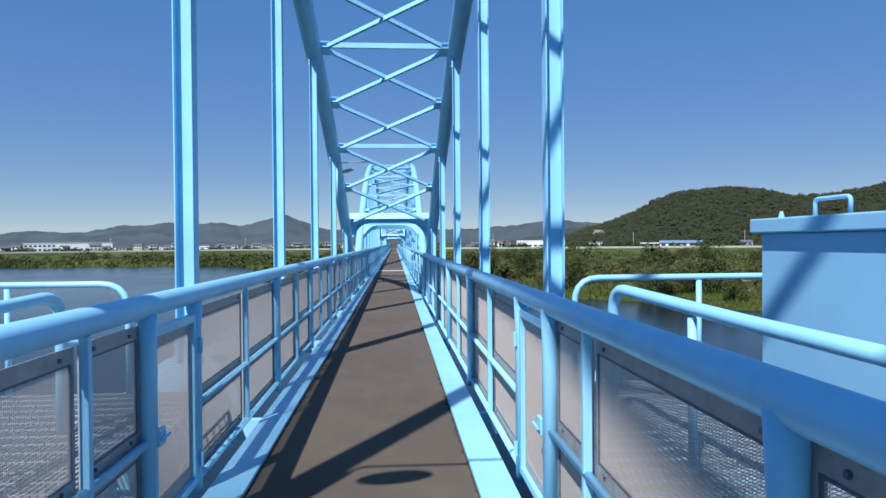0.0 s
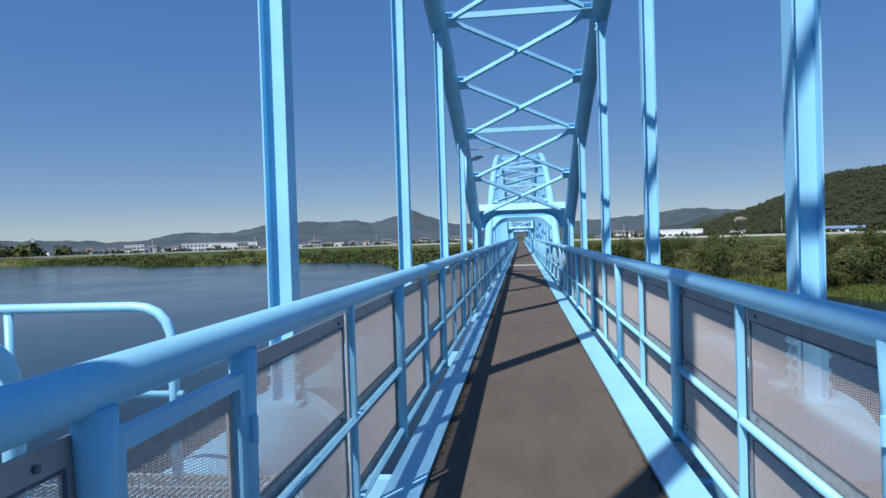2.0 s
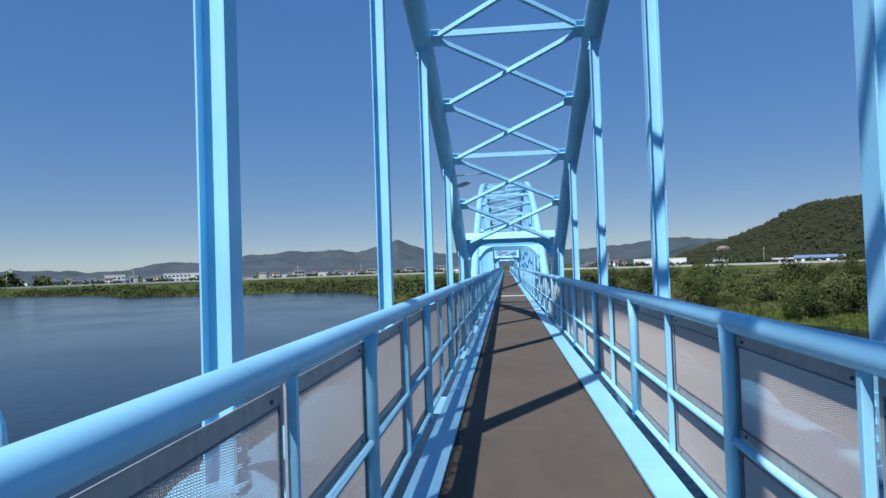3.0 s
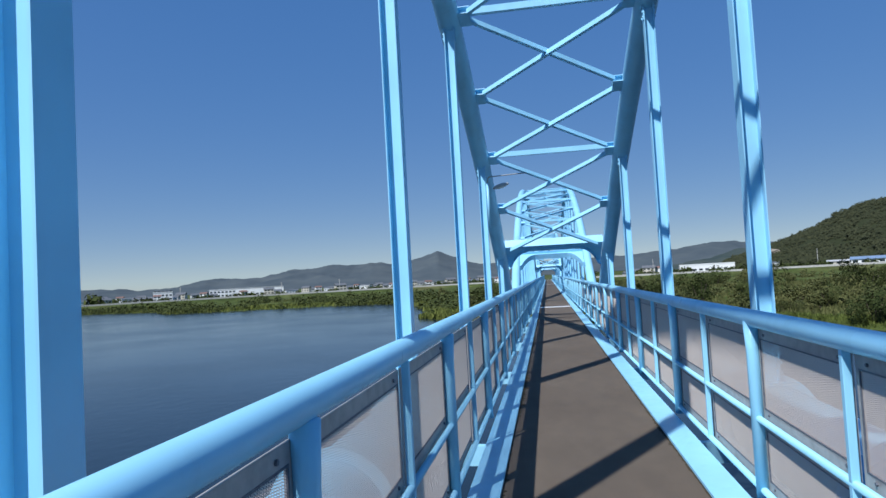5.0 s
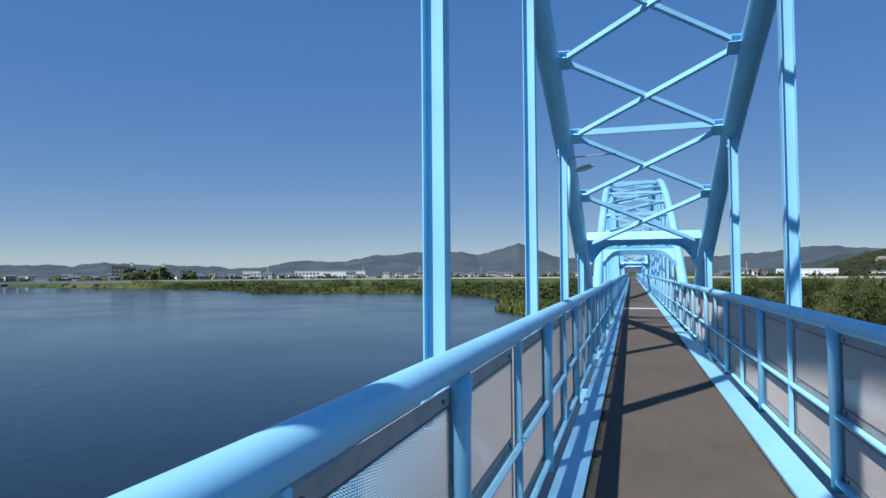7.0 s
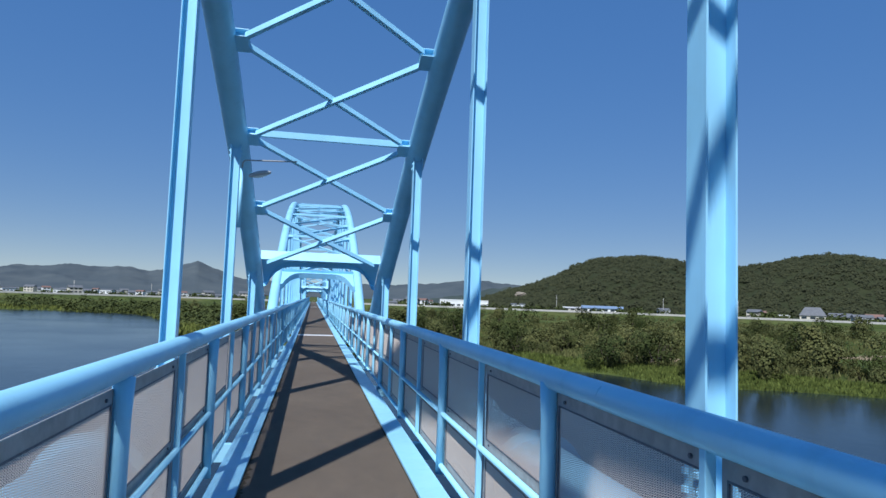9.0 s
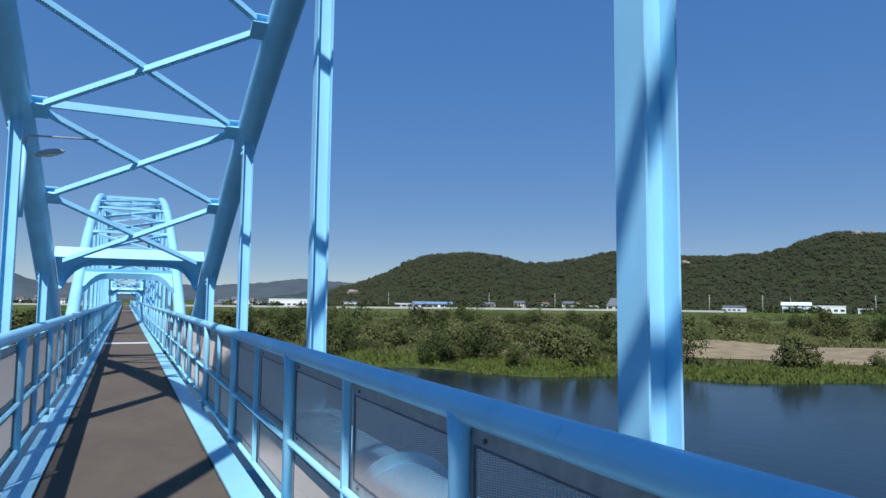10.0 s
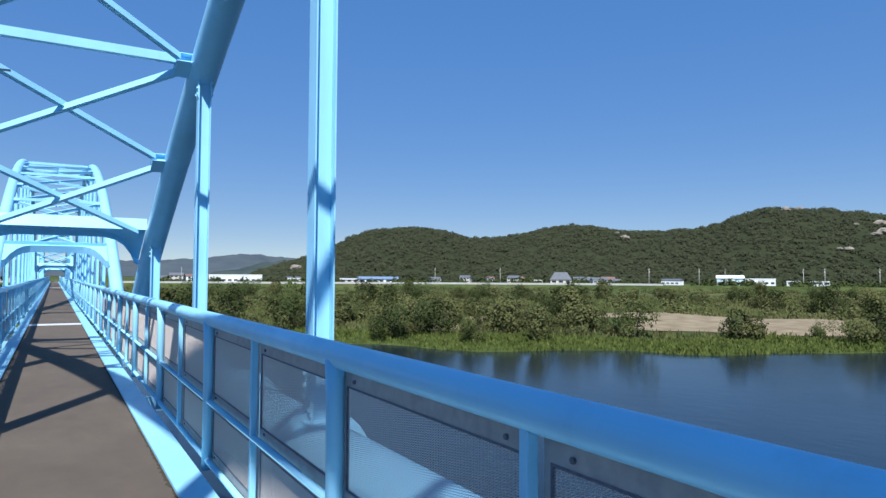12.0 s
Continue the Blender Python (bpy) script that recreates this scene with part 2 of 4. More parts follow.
# ---- the bridge: plan ----
STEP = 6.138                 # hangers
CREST_Y, CREST_Z, CURVE = 2.28, 10.09, 0.0081
HALF = 36.9                 # half of a span
PITCH = 76.2
HX = 2.16                   # plane of hangers, ribs and pipes
RIB = 0.26
DECK = -0.221              # top of the kerb plates
KERB = 0.800               # inner edge of the kerb plates


def rib_z(d):
    return CREST_Z - CURVE * d * d


def arch(name_group):
    """One span: two tubular ribs, two pipes with ring stiffeners, hangers, bracing and end frames. Its middle is at the origin."""
    root = thing("arch_span", "light blue tubular steel tied arch over the footway", "bridge arch", "arch spans of the bridge")
    for s in (-1, 1):
        pts = [(s * HX, d, rib_z(d)) for d in np.linspace(-HALF, HALF, 81)]
        part("rib", tubem(pts, RIB, 20), BLUE, root, smooth=True)
        pipe = part("tie_pipe", tubem([(s * HX, -HALF - 1.2, -0.36), (s * HX, HALF + 1.2, -0.36)], 0.46, 28), BLUE, root, "large round pipe below the hangers", smooth=True)
        ring_me = None
        for k in range(-12, 13):
            y = k * STEP / 2
            if ring_me is None:
                bm = bmesh.new()
                n = 36
                vs = []
                for yy, r in ((-0.012, 0.455), (-0.012, 0.56), (0.012, 0.56), (0.012, 0.455)):
                    vs.append([bm.verts.new((r * math.cos(2 * math.pi * i / n), yy, r * math.sin(2 * math.pi * i / n))) for i in range(n)])
                for q in range(3):
                    for i in range(n):
                        bm.faces.new((vs[q][i], vs[q][(i + 1) % n], vs[q + 1][(i + 1) % n], vs[q + 1][i]))
                ring_me = finish(bm)
            ob = part("ring_stiffener", ring_me, BLUE, pipe)
            ob.location = (s * HX, y, -0.36)
        for k in range(-5, 6):
            hanger(root, s, k * STEP)
    # nodes, struts and crossed bracing
    nodes = [k * STEP / 2 for k in range(-10, 11)]
    for i, y in enumerate(nodes):
        if abs(y) > 29:
            continue
        z = rib_z(y) + 0.02
        slope = Vector((0, 1, -2 * CURVE * y)).normalized()
        nrm = Vector((0, 2 * CURVE * y, 1)).normalized()
        for s in (-1, 1):
            bm = bmesh.new()
            c = Vector((0, y, z))
            for off in (0.085, -0.085):
                add_beam(bm, c + Vector((s * 1.66, 0, 0)) + nrm * off, c + Vector((s * 1.98, 0, 0)) + nrm * off, 0.46, 0.014, nrm)
            add_beam(bm, c + Vector((s * 1.82, -0.0, 0)) - nrm * 0.085, c + Vector((s * 1.82, 0, 0)) + nrm * 0.085, 0.30, 0.25, slope)
            part("gusset", bm, BLUE, root)
        if i % 2 == 0:
            bm = bmesh.new()
            add_beam(bm, (-1.72, y, z + 0.09), (1.72, y, z + 0.09), 0.13, 0.15)
            part("strut", bm, BLUE, root)
    for y0, y1 in zip(nodes, nodes[1:]):
        z0, z1 = rib_z(y0) + 0.02, rib_z(y1) + 0.02
        nrm = Vector((0, CURVE * (y0 + y1), 1)).normalized()
        for a, b, lift in ((-1, 1, 0.06), (1, -1, 0.0)):
            bm = bmesh.new()
            c = 0.17 / (y1 - y0)
            p, q = Vector((a * 1.70, y0 + 0.17, z0 * (1 - c) + z1 * c)) + nrm * lift, Vector((b * 1.70, y1 - 0.17, z1 * (1 - c) + z0 * c)) + nrm * lift
            add_beam(bm, p - nrm * 0.03, q - nrm * 0.03, 0.085, 0.125, nrm)
            part("brace", bm, BLUE, root)
    for s in (-1, 1):
        portal(root, s)
    return root


def hanger(root, s, y):
    """An H-shaped hanger with its bolted foot on the pipe."""
    top = rib_z(y) - 0.1
    if top < 1.0:
        return
    x = s * HX
    bm = bmesh.new()
    w, d, t = 0.213, 0.210, 0.014
    z0 = 0.09
    c, e = w / 2, w / 2 - t
    prof = [(-c, -d / 2), (-e, -d / 2), (-e, -0.006), (e, -0.006), (e, -d / 2), (c, -d / 2), (c, d / 2), (e, d / 2), (e, 0.006), (-e, 0.006), (-e, d / 2), (-c, d / 2)]
    lo, hi = [[bm.verts.new((x + px, y + py, zz)) for px, py in prof] for zz in (z0, top)]
    for k in range(12):
        bm.faces.new((lo[k], lo[(k + 1) % 12], hi[(k + 1) % 12], hi[k]))
    bm.faces.new(lo[::-1])
    bm.faces.new(hi)
    h = part("hanger", bm, BLUE, root)
    bm = bmesh.new()
    add_box(bm, x - 0.17, x + 0.17, y - 0.20, y + 0.20, 0.085, 0.105)
    for sy in (-1, 1):
        add_box(bm, x - 0.10, x + 0.10, y + sy * 0.15 - 0.006, y + sy * 0.15 + 0.006, 0.04, 0.084)
    part("foot_gusset", bm, BLUE, h)
    for zb in (0.22, top - 0.37):
        bm = bmesh.new()
        for sx in (-1, 1):
            xx = x + sx * (w / 2)
            add_box(bm, xx - 0.010, xx + 0.010, y - 0.095, y + 0.095, zb - 0.07, zb + 0.40)
            for iy in (-1, 1):
                for iz in range(4):
                    c = (xx + sx * 0.02, y + iy * 0.065, zb + iz * 0.11)
                    add_box(bm, c[0] - 0.016, c[0] + 0.016, c[1] - 0.018, c[1] + 0.018, c[2] - 0.018, c[2] + 0.018)
        part("splice_plate", bm, BLUE, h)


def portal(root, s):
    """End frame in the plane of the ribs: cross beam with rounded haunches down both ribs."""
    d = 30.75
    down = Vector((0, s, -2 * CURVE * d)).normalized()
    nrm = Vector((0, s * 2 * CURVE * d, 1)).normalized()
    base = Vector((0, s * d, rib_z(d) + 0.27))

    def at(x, along, off):
        return base + Vector((x, 0, 0)) + down * along + nrm * off

    prof = [(-1.93, 1.75), (-1.80, 1.62), (-1.66, 1.10), (-1.45, 0.62), (-1.25, 0.36), (-1.0, 0.24), (-0.8, 0.22), (0.8, 0.22), (1.0, 0.24), (1.25, 0.36), (1.45, 0.62), (1.66, 1.10), (1.80, 1.62), (1.93, 1.75)]
    bm = bmesh.new()
    # web plate with its curved lower edge, and the two edge flanges
    for off in (-0.006, 0.006):
        up = [bm.verts.new(at(x, -0.20, off)) for x, _ in prof]
        lo = [bm.verts.new(at(x, a, off)) for x, a in prof]
        for k in range(len(prof) - 1):
            bm.faces.new((up[k], up[k + 1], lo[k + 1], lo[k]))
    for edge in ([(x, -0.20) for x, _ in prof], prof):
        q = [[bm.verts.new(at(x, a + t, o)) for o, t in ((-0.16, -0.008), (0.16, -0.008), (0.16, 0.008), (-0.16, 0.008))] for x, a in edge]
        for r0, r1 in zip(q, q[1:]):
            for k in range(4):
                bm.faces.new((r0[k], r0[(k + 1) % 4], r1[(k + 1) % 4], r1[k]))
    bmesh.ops.recalc_face_normals(bm, faces=bm.faces)
    beam = part("portal_beam", bm, BLUE, root)
    bm = bmesh.new()
    for k in range(8):
        for ia in (-0.07, 0.07):
            for side in (-1, 1):
                c = at((k - 3.5) * 0.11, ia, side * 0.018)
                add_box(bm, c.x - 0.02, c.x + 0.02, c.y - 0.02, c.y + 0.02, c.z - 0.02, c.z + 0.02)
    tagged(part("splice_bolts", bm, BLUE, beam), kind="stuff")


first = arch("")
first.location = (0, CREST_Y, 0)
for k in (-1, 1, 2):
    copy_thing(first, Matrix.Translation((0, CREST_Y + PITCH * k, 0)))

# ---- deck ----
Y0, Y1 = -95.0, 212.0
deck = thing("floor", "narrow footway of worn grey-brown asphalt between blue kerb plates", "footway", kind="structure")
part("asphalt", boxm(-KERB - 0.008, KERB + 0.008, Y0, Y1, DECK - 0.11, DECK - 0.038), ASPHALT, deck)
part("deck_plate", boxm(-1.040, 1.040, Y0, Y1, DECK - 0.15, DECK - 0.114), BLUE, deck)
for s in (-1, 1):
    bm = bmesh.new()
    a, b = sorted((s * KERB, s * 1.060))
    add_box(bm, a, b, Y0, Y1, DECK - 0.012, DECK)
    e, f = sorted((s * KERB, s * (KERB + 0.017)))
    add_box(bm, e, f, Y0, Y1, DECK - 0.113, DECK - 0.0125)
    e, f = sorted((s * 1.048, s * 1.060))
    add_box(bm, e, f, Y0, Y1, DECK - 0.23, DECK - 0.0125)
    part("kerb_plate", bm, BLUE, deck, "light blue steel kerb plate")
for k in range(-1, 4):
    y = CREST_Y + PITCH * k + PITCH / 2 + 1.1
    bm = bmesh.new()
    add_box(bm, -KERB + 0.003, KERB - 0.003, y - 0.35, y + 0.35, DECK - 0.043, DECK - 0.026, 0.004)
    part("joint_plate", bm, JOINT, deck, "pale steel expansion joint plate")
for k in range(-14, 36):
    y = CREST_Y + k * STEP
    bm = boxm(-1.7, 1.7, y - 0.06, y + 0.06, DECK - 0.60, DECK - 0.36)
    part("cross_beam", bm, BLUE, deck)

# dirt gathered along the foot of the kerbs
dirt_rng = np.random.default_rng(31)
for s, reach in ((1, 0.020), (-1, 0.045)):
    yy = np.arange(-6.0, 45.0, 0.02)
    wide = reach * (0.25 + np.abs(np.convolve(dirt_rng.normal(size=len(yy)), np.ones(5) / 3, "same"))) * (0.6 + 0.4 * np.sin(yy * 0.9 + s))
    wide = np.clip(wide, 0.002, 3 * reach)
    n = len(yy)
    va = np.stack([np.full(n, s * (KERB - 0.0015)), yy, np.full(n, DECK - 0.024)], 1)
    vb = np.stack([s * (KERB - 0.0015 - wide), yy, np.full(n, DECK - 0.0365)], 1)
    me = bpy.data.meshes.new("mesh")
    me.from_pydata(np.concatenate([va, vb]).tolist(), [], [(i, i + 1, n + i + 1, n + i) for i in range(n - 1)])
    tagged(part("dirt", me, DIRT, deck, "dark grit and moss along the kerb"), kind="stuff")

# ---- railings ----
PANEL = 3.092
RZ, RX, RR = 1.096, 1.154, 0.065


def frame_mesh(L, h, fw=0.07, t=0.006, side=0.03):
    bm = bmesh.new()
    o = [(-L / 2, 0), (L / 2, 0), (L / 2, h), (-L / 2, h)]
    i = [(-L / 2 + side, fw), (L / 2 - side, fw), (L / 2 - side, h - fw), (-L / 2 + side, h - fw)]
    rings = [[bm.verts.new((x, a, b)) for a, b in ring] for x, ring in ((-t, o), (-t, i), (t, i), (t, o))]
    for r0, r1 in zip(rings, rings[1:] + rings[:1]):
        for k in range(4):
            bm.faces.new((r0[k], r0[(k + 1) % 4], r1[(k + 1) % 4], r1[k]))
    bmesh.ops.recalc_face_normals(bm, faces=bm.faces)
    return finish(bm)


def gasket_mesh(L, h, fw=0.07, side=0.03, w=0.009):
    """Thin dark lip between the frame and its sheet."""
    return frame_mesh(L - 2 * side, h - 2 * fw, w, 0.008, w)


def sheet_mesh(L, h):
    """The sheet's strands stand at a slant: fine upright folds, cut into diamonds by the material."""
    bm = bmesh.new()
    n = max(2, round((L - 0.06) / 0.006))
    cols = [[bm.verts.new((0.0028 * (-1) ** k, -L / 2 + 0.03 + (L - 0.06) * k / n, z)) for z in (0.07, h - 0.07)] for k in range(n + 1)]
    for p, q in zip(cols, cols[1:]):
        bm.faces.new((p[0], q[0], q[1], p[1]))
    return finish(bm)


BOLT_ME = finish(tubem([(-0.016, 0, 0), (0.016, 0, 0)], 0.0105, 6))
POST_ME = finish(tubem([(0, 0, DECK - 0.02), (0, 0, 0.86), (0, 0, RZ - 0.02)], [0.046, 0.046, 0.055], 14), True)
MULL_ME = finish(boxm(-0.022, 0.022, -0.020, 0.020, DECK + 0.07, RZ - 0.03, 0.005))
TIERS = ((DECK + 0.588, 0.655), (DECK + 0.066, 0.515))


def rail_side(s, regular):
    """One railing from end to end. regular: the first of the evenly spaced posts past the gate."""
    side = thing("railing", "light blue tubular railing with expanded-metal infill panels", "railing", "footway railings")
    x, xin, xo = s * RX, s * (RX - 0.015), s * (RX + 0.028)
    hinge, latch, before = 5.23, 4.37, 2.05
    part("top_rail", tubem([(x, yy, RZ + (0.03 if s < 0 else 0.0)) for yy in np.linspace(Y0, Y1, 60)], RR, 20), BLUE_RAIL, side, "thick round blue top rail", smooth=True)
    posts = [regular + PANEL * k for k in range(int((Y1 - regular) / PANEL))] + [hinge, latch] + [before - PANEL * k for k in range(int((before - Y0) / PANEL))]
    posts.sort()
    meshes = {}
    for p, q in zip(posts, posts[1:]):
        ob = part("post", POST_ME, BLUE_RAIL, side)
        ob.location = (xin, p, 0)
        if p == latch:
            continue
        mid = 3.64 if p == before else (p + q) / 2
        ob = part("mullion", MULL_ME, BLUE_RAIL, side)
        ob.location = (xin, mid, 0)
        if p > 62 or p < -30:
            continue
        for a, b in ((p, mid), (mid, q)):
            L = round(b - a - 0.055, 3)
            for z0, h in TIERS:
                if (L, h) not in meshes:
                    meshes[L, h] = (frame_mesh(L, h), sheet_mesh(L, h), gasket_mesh(L, h))
                f = part("panel_frame", meshes[L, h][0], STEEL, side, "grey steel panel frame")
                f.location = (xo, (a + b) / 2, z0)
                part("mesh_sheet", meshes[L, h][1], MESH, f, "expanded metal sheet")
                ob = part("gasket", meshes[L, h][2], BOLT, f, "thin dark lip round the sheet")
                ob.location = (0, 0, 0.07)
                if -4 < a < 36:
                    for yb in (-L / 2 + 0.13, L / 2 - 0.13):
                        for zb in (0.046, h - 0.04):
                            ob = part("bolt", BOLT_ME, BOLT, f)
                            ob.location = (0, yb, zb)
    for nm, zz, r in (("bottom_rail", DECK + 0.066, 0.027), ("mid_rail", DECK + 0.587, 0.024)):
        for a, b in ((Y0, latch), (hinge, Y1)):
            part(nm, tubem([(xin, a, zz), (xin, b, zz)], r, 12), BLUE_RAIL, side, smooth=True)
    bm = bmesh.new()
    for z0, h in TIERS:
        bm.faces.new([bm.verts.new((xo, yy, zz)) for yy, zz in ((63.5, z0), (Y1, z0), (Y1, z0 + h), (63.5, z0 + h))])
    part("far_mesh", bm, MESH, side)
    # the gate
    gate = thing("railing_gate", "narrow closed gate of blue tube with mesh infill", "gate", "gates in the railings")
    g0, g1, zb, zt = latch + 0.06, hinge - 0.06, DECK + 0.08, 0.97
    gf = part("gate_frame", frame_mesh(g1 - g0 + 0.05, zt - zb + 0.05, 0.05, 0.025, 0.05), BLUE_RAIL, gate)
    gf.location = (xin, (g0 + g1) / 2, zb - 0.025)
    f = part("panel_frame", frame_mesh(g1 - g0 - 0.05, zt - zb - 0.05), STEEL, gate, "grey steel panel frame")
    f.location = (xin + s * 0.012, (g0 + g1) / 2, zb + 0.025)
    part("mesh_sheet", sheet_mesh(g1 - g0 - 0.05, zt - zb - 0.05), MESH, f)
    for zz in (0.0, 0.78):
        part("hinge", tubem([(xin - s * 0.05, g1 + 0.035, zz - 0.05), (xin - s * 0.05, g1 + 0.035, zz + 0.05)], 0.014, 8), BLUE_RAIL, gate)
    bm = boxm(-0.012, 0.012, -0.05, 0.05, -0.05, 0.05, 0.004)
    add_tube(bm, [(-s * 0.03, -0.07, 0.0), (-s * 0.03, 0.06, 0.0)], 0.009, 8)
    lt = part("latch", bm, BLUE_RAIL, gate, "blue latch plate with a steel bolt")
    lt.location = (xin - s * 0.045, g0 + 0.01, 0.38)
    return side


rail_right = rail_side(1, 8.386)
rail_left = rail_side(-1, 8.371)


# ---- side platforms at the gates ----
def platform(s):
    root = thing("side_platform", "small steel grating platform outside the railing gate", "platform", "side platforms")
    x0, x1, ya, yb = 1.26, 3.78, 1.73, 6.18
    bm = bmesh.new()
    for k in range(27):
        yy = ya + (yb - ya) * k / 26
        add_box(bm, min(s * x0, s * x1), max(s * x0, s * x1), yy - 0.004, yy + 0.004, 0.215, 0.25)
    for k in range(70):
        xx = s * (x0 + (x1 - x0) * k / 69)
        add_box(bm, xx - 0.003, xx + 0.003, ya, yb, 0.232, 0.248)
    tagged(part("grating", bm, GRATING, root, "pale galvanised floor grating"), kind="stuff")
    for yy in (ya, (ya + yb) / 2, yb):
        part("bearer", boxm(min(s * 1.25, s * x1), max(s * 1.25, s * x1), yy - 0.04, yy + 0.04, 0.13, 0.212), BLUE, root)
    H = 1.15
    xa, xb = (1.79, 1.74) if s > 0 else (1.95, 1.92)
    outer = rounded([(s * xa, yb, 0.25), (s * xa, yb, H), (s * x1, yb, H), (s * x1, ya, H)], 0.22)
    part("outer_rail", tubem(outer, 0.027, 12), BLUE_RAIL, root, smooth=True)
    inner = rounded([(s * xb, 5.03, 0.25), (s * xb, 5.03, H), (s * (xb + 0.1), 3.43, H - 0.06), (s * (xb + 0.24), ya, H - 0.11)], 0.2)
    part("inner_rail", tubem(inner, 0.038, 12), BLUE_RAIL, root, smooth=True)
    for px, py in ((x1, yb), (2.9, yb), (x1, 3.95), (x1, ya), (xb + 0.06, 3.95), (xb + 0.2, 2.2)):
        part("post", tubem([(s * px, py, 0.25), (s * px, py, H - (0.06 if px < 2.5 else 0.0) - 0.03)], 0.024, 10), BLUE_RAIL, root, smooth=True)
    if s < 0:
        part("knee_rail", tubem([(s * 1.9, yb, 0.68), (s * x1, yb, 0.68), (s * x1, ya, 0.68)], 0.018, 10), BLUE_RAIL, root, smooth=True)
    return root


platform(1)
platform(-1)

chest = thing("valve_cabinet", "large light blue steel cabinet with an overhanging lid", "cabinet")
part("body", boxm(2.68, 3.54, 2.45, 4.81, 0.25, 1.508, 0.006), BLUE_BOX, chest)
lid = part("lid", boxm(2.63, 3.59, 2.40, 4.87, 1.511, 1.606, 0.01), BLUE_BOX, chest, "flat blue lid")
part("handle", tubem(rounded([(2.78, 4.40, 1.60), (2.78, 4.40, 1.71), (2.78, 4.09, 1.71), (2.78, 4.09, 1.60)], 0.03), 0.013, 8), BLUE_BOX, lid, smooth=True)
part("eye_bolt", tubem([(2.72, 4.65, 1.60), (2.72, 4.65, 1.65)], [0.022, 0.010], 8), BLUE_BOX, lid)


# ---- lamps on the hangers ----
def lamp(y):
    root = thing("footway_lamp", "grey oval lamp head on a bracket fixed to a hanger", "lamp", "footway lamps")
    x = -HX + 0.16
    part("pole", tubem([(x, y - 0.05, 3.05), (x, y - 0.05, 4.45)], 0.045, 10), BLUE, root, smooth=True)
    part("arm", tubem(rounded([(x, y - 0.05, 4.3), (x + 0.02, y - 0.05, 4.64), (x + 1.25, y - 0.1, 4.68)], 0.1), 0.018, 8), LAMP_GREY, root, smooth=True)
    bm = bmesh.new()
    bmesh.ops.create_uvsphere(bm, u_segments=18, v_segments=10, radius=1.0)
    for v in bm.verts:
        v.co = Vector((v.co.x * 0.27, v.co.y * 0.13, v.co.z * (0.085 if v.co.z > 0 else 0.05)))
    head = part("head", bm, LAMP_GREY, root, "grey oval lamp head", smooth=True)
    head.matrix_basis = Matrix.Translation((x + 0.42, y - 0.08, 4.32)) @ Matrix.Rotation(radians(-14), 4, "Y")
    bm = bmesh.new()
    bmesh.ops.create_uvsphere(bm, u_segments=14, v_segments=8, radius=1.0)
    for v in bm.verts:
        v.co = Vector((v.co.x * 0.19, v.co.y * 0.095, v.co.z * 0.055 - 0.018))
    part("lens", bm, LENS, head, "pale lamp lens", smooth=True)
    return root


lamp(CREST_Y + 4 * STEP)
lamp(CREST_Y)


# ---- river, plain and hills ----
WATER_Z = -7.0
RIVER = [(-1500, 830), (-380, 385), (-201, 315), (-162, 270), (-90, 272), (-60, 258), (-48, 237), (-27, 152), (-13, 130), (6, 112), (34, 90.5), (44.5, 77), (66.5, 62),
         (106, 38), (240, -60), (600, -330), (1500, -900), (900, -1200), (150, -330), (0, -150), (-300, -60), (-900, 160), (-2200, 600)]
RIVER = np.array(RIVER, float)
rng = np.random.default_rng(7)


def shore_distance(x, y):
    """Metres from the water's edge, positive on land."""
    x, y = np.asarray(x, float), np.asarray(y, float)
    best = np.full(x.shape, 1e9)
    inside = np.zeros(x.shape, bool)
    for (ax, ay), (bx, by) in zip(RIVER, np.roll(RIVER, -1, 0)):
        ex, ey = bx - ax, by - ay
        t = np.clip(((x - ax) * ex + (y - ay) * ey) / (ex * ex + ey * ey), 0, 1)
        best = np.minimum(best, np.hypot(x - ax - t * ex, y - ay - t * ey))
        cross = (ay > y) != (by > y)
        with np.errstate(divide="ignore", invalid="ignore"):
            cut = ex * (y - ay) / np.where(ey == 0, 1e-9, ey) + ax
        inside ^= cross & (x < cut)
    wob = 1.6 * np.sin(x * 0.21 + 1.3 * np.sin(y * 0.13)) + 1.1 * np.sin(y * 0.34 + 0.9 * np.sin(x * 0.27))
    return np.where(inside, -best, best) + wob


def smooth01(v):
    v = np.clip(v, 0, 1)
    return v * v * (3 - 2 * v)


def levee_r(az):
    return 470 - 90 * smooth01((az + 10) / 30)


def levee_top(az):
    return -2.9 + 0.3 * smooth01((az + 5) / 30)


def ground_z(x, y):
    x, y = np.asarray(x, float), np.asarray(y, float)
    sd = shore_distance(x, y)
    az, r = np.degrees(np.arctan2(x, y)), np.hypot(x, y)
    z = np.where(sd < 0, -7.0 + np.maximum(sd, -12) * 0.12, -7.0 + 0.9 * smooth01(sd / 7) + 1.4 * smooth01((sd - 10) / 70))
    z = z + np.where(sd > 0, smooth01(sd / 12) * (0.25 * np.sin(x * 0.11 + y * 0.05) + 0.18 * np.sin(y * 0.23 - x * 0.09)), 0)
    top = levee_top(az)
    lr = levee_r(az)
    ahead = (np.abs(az) < 125) & (sd > 0)
    bank = smooth01((r - lr + 16) / 14)
    z = np.where(ahead, z * (1 - bank) + top * bank, z)
    return z


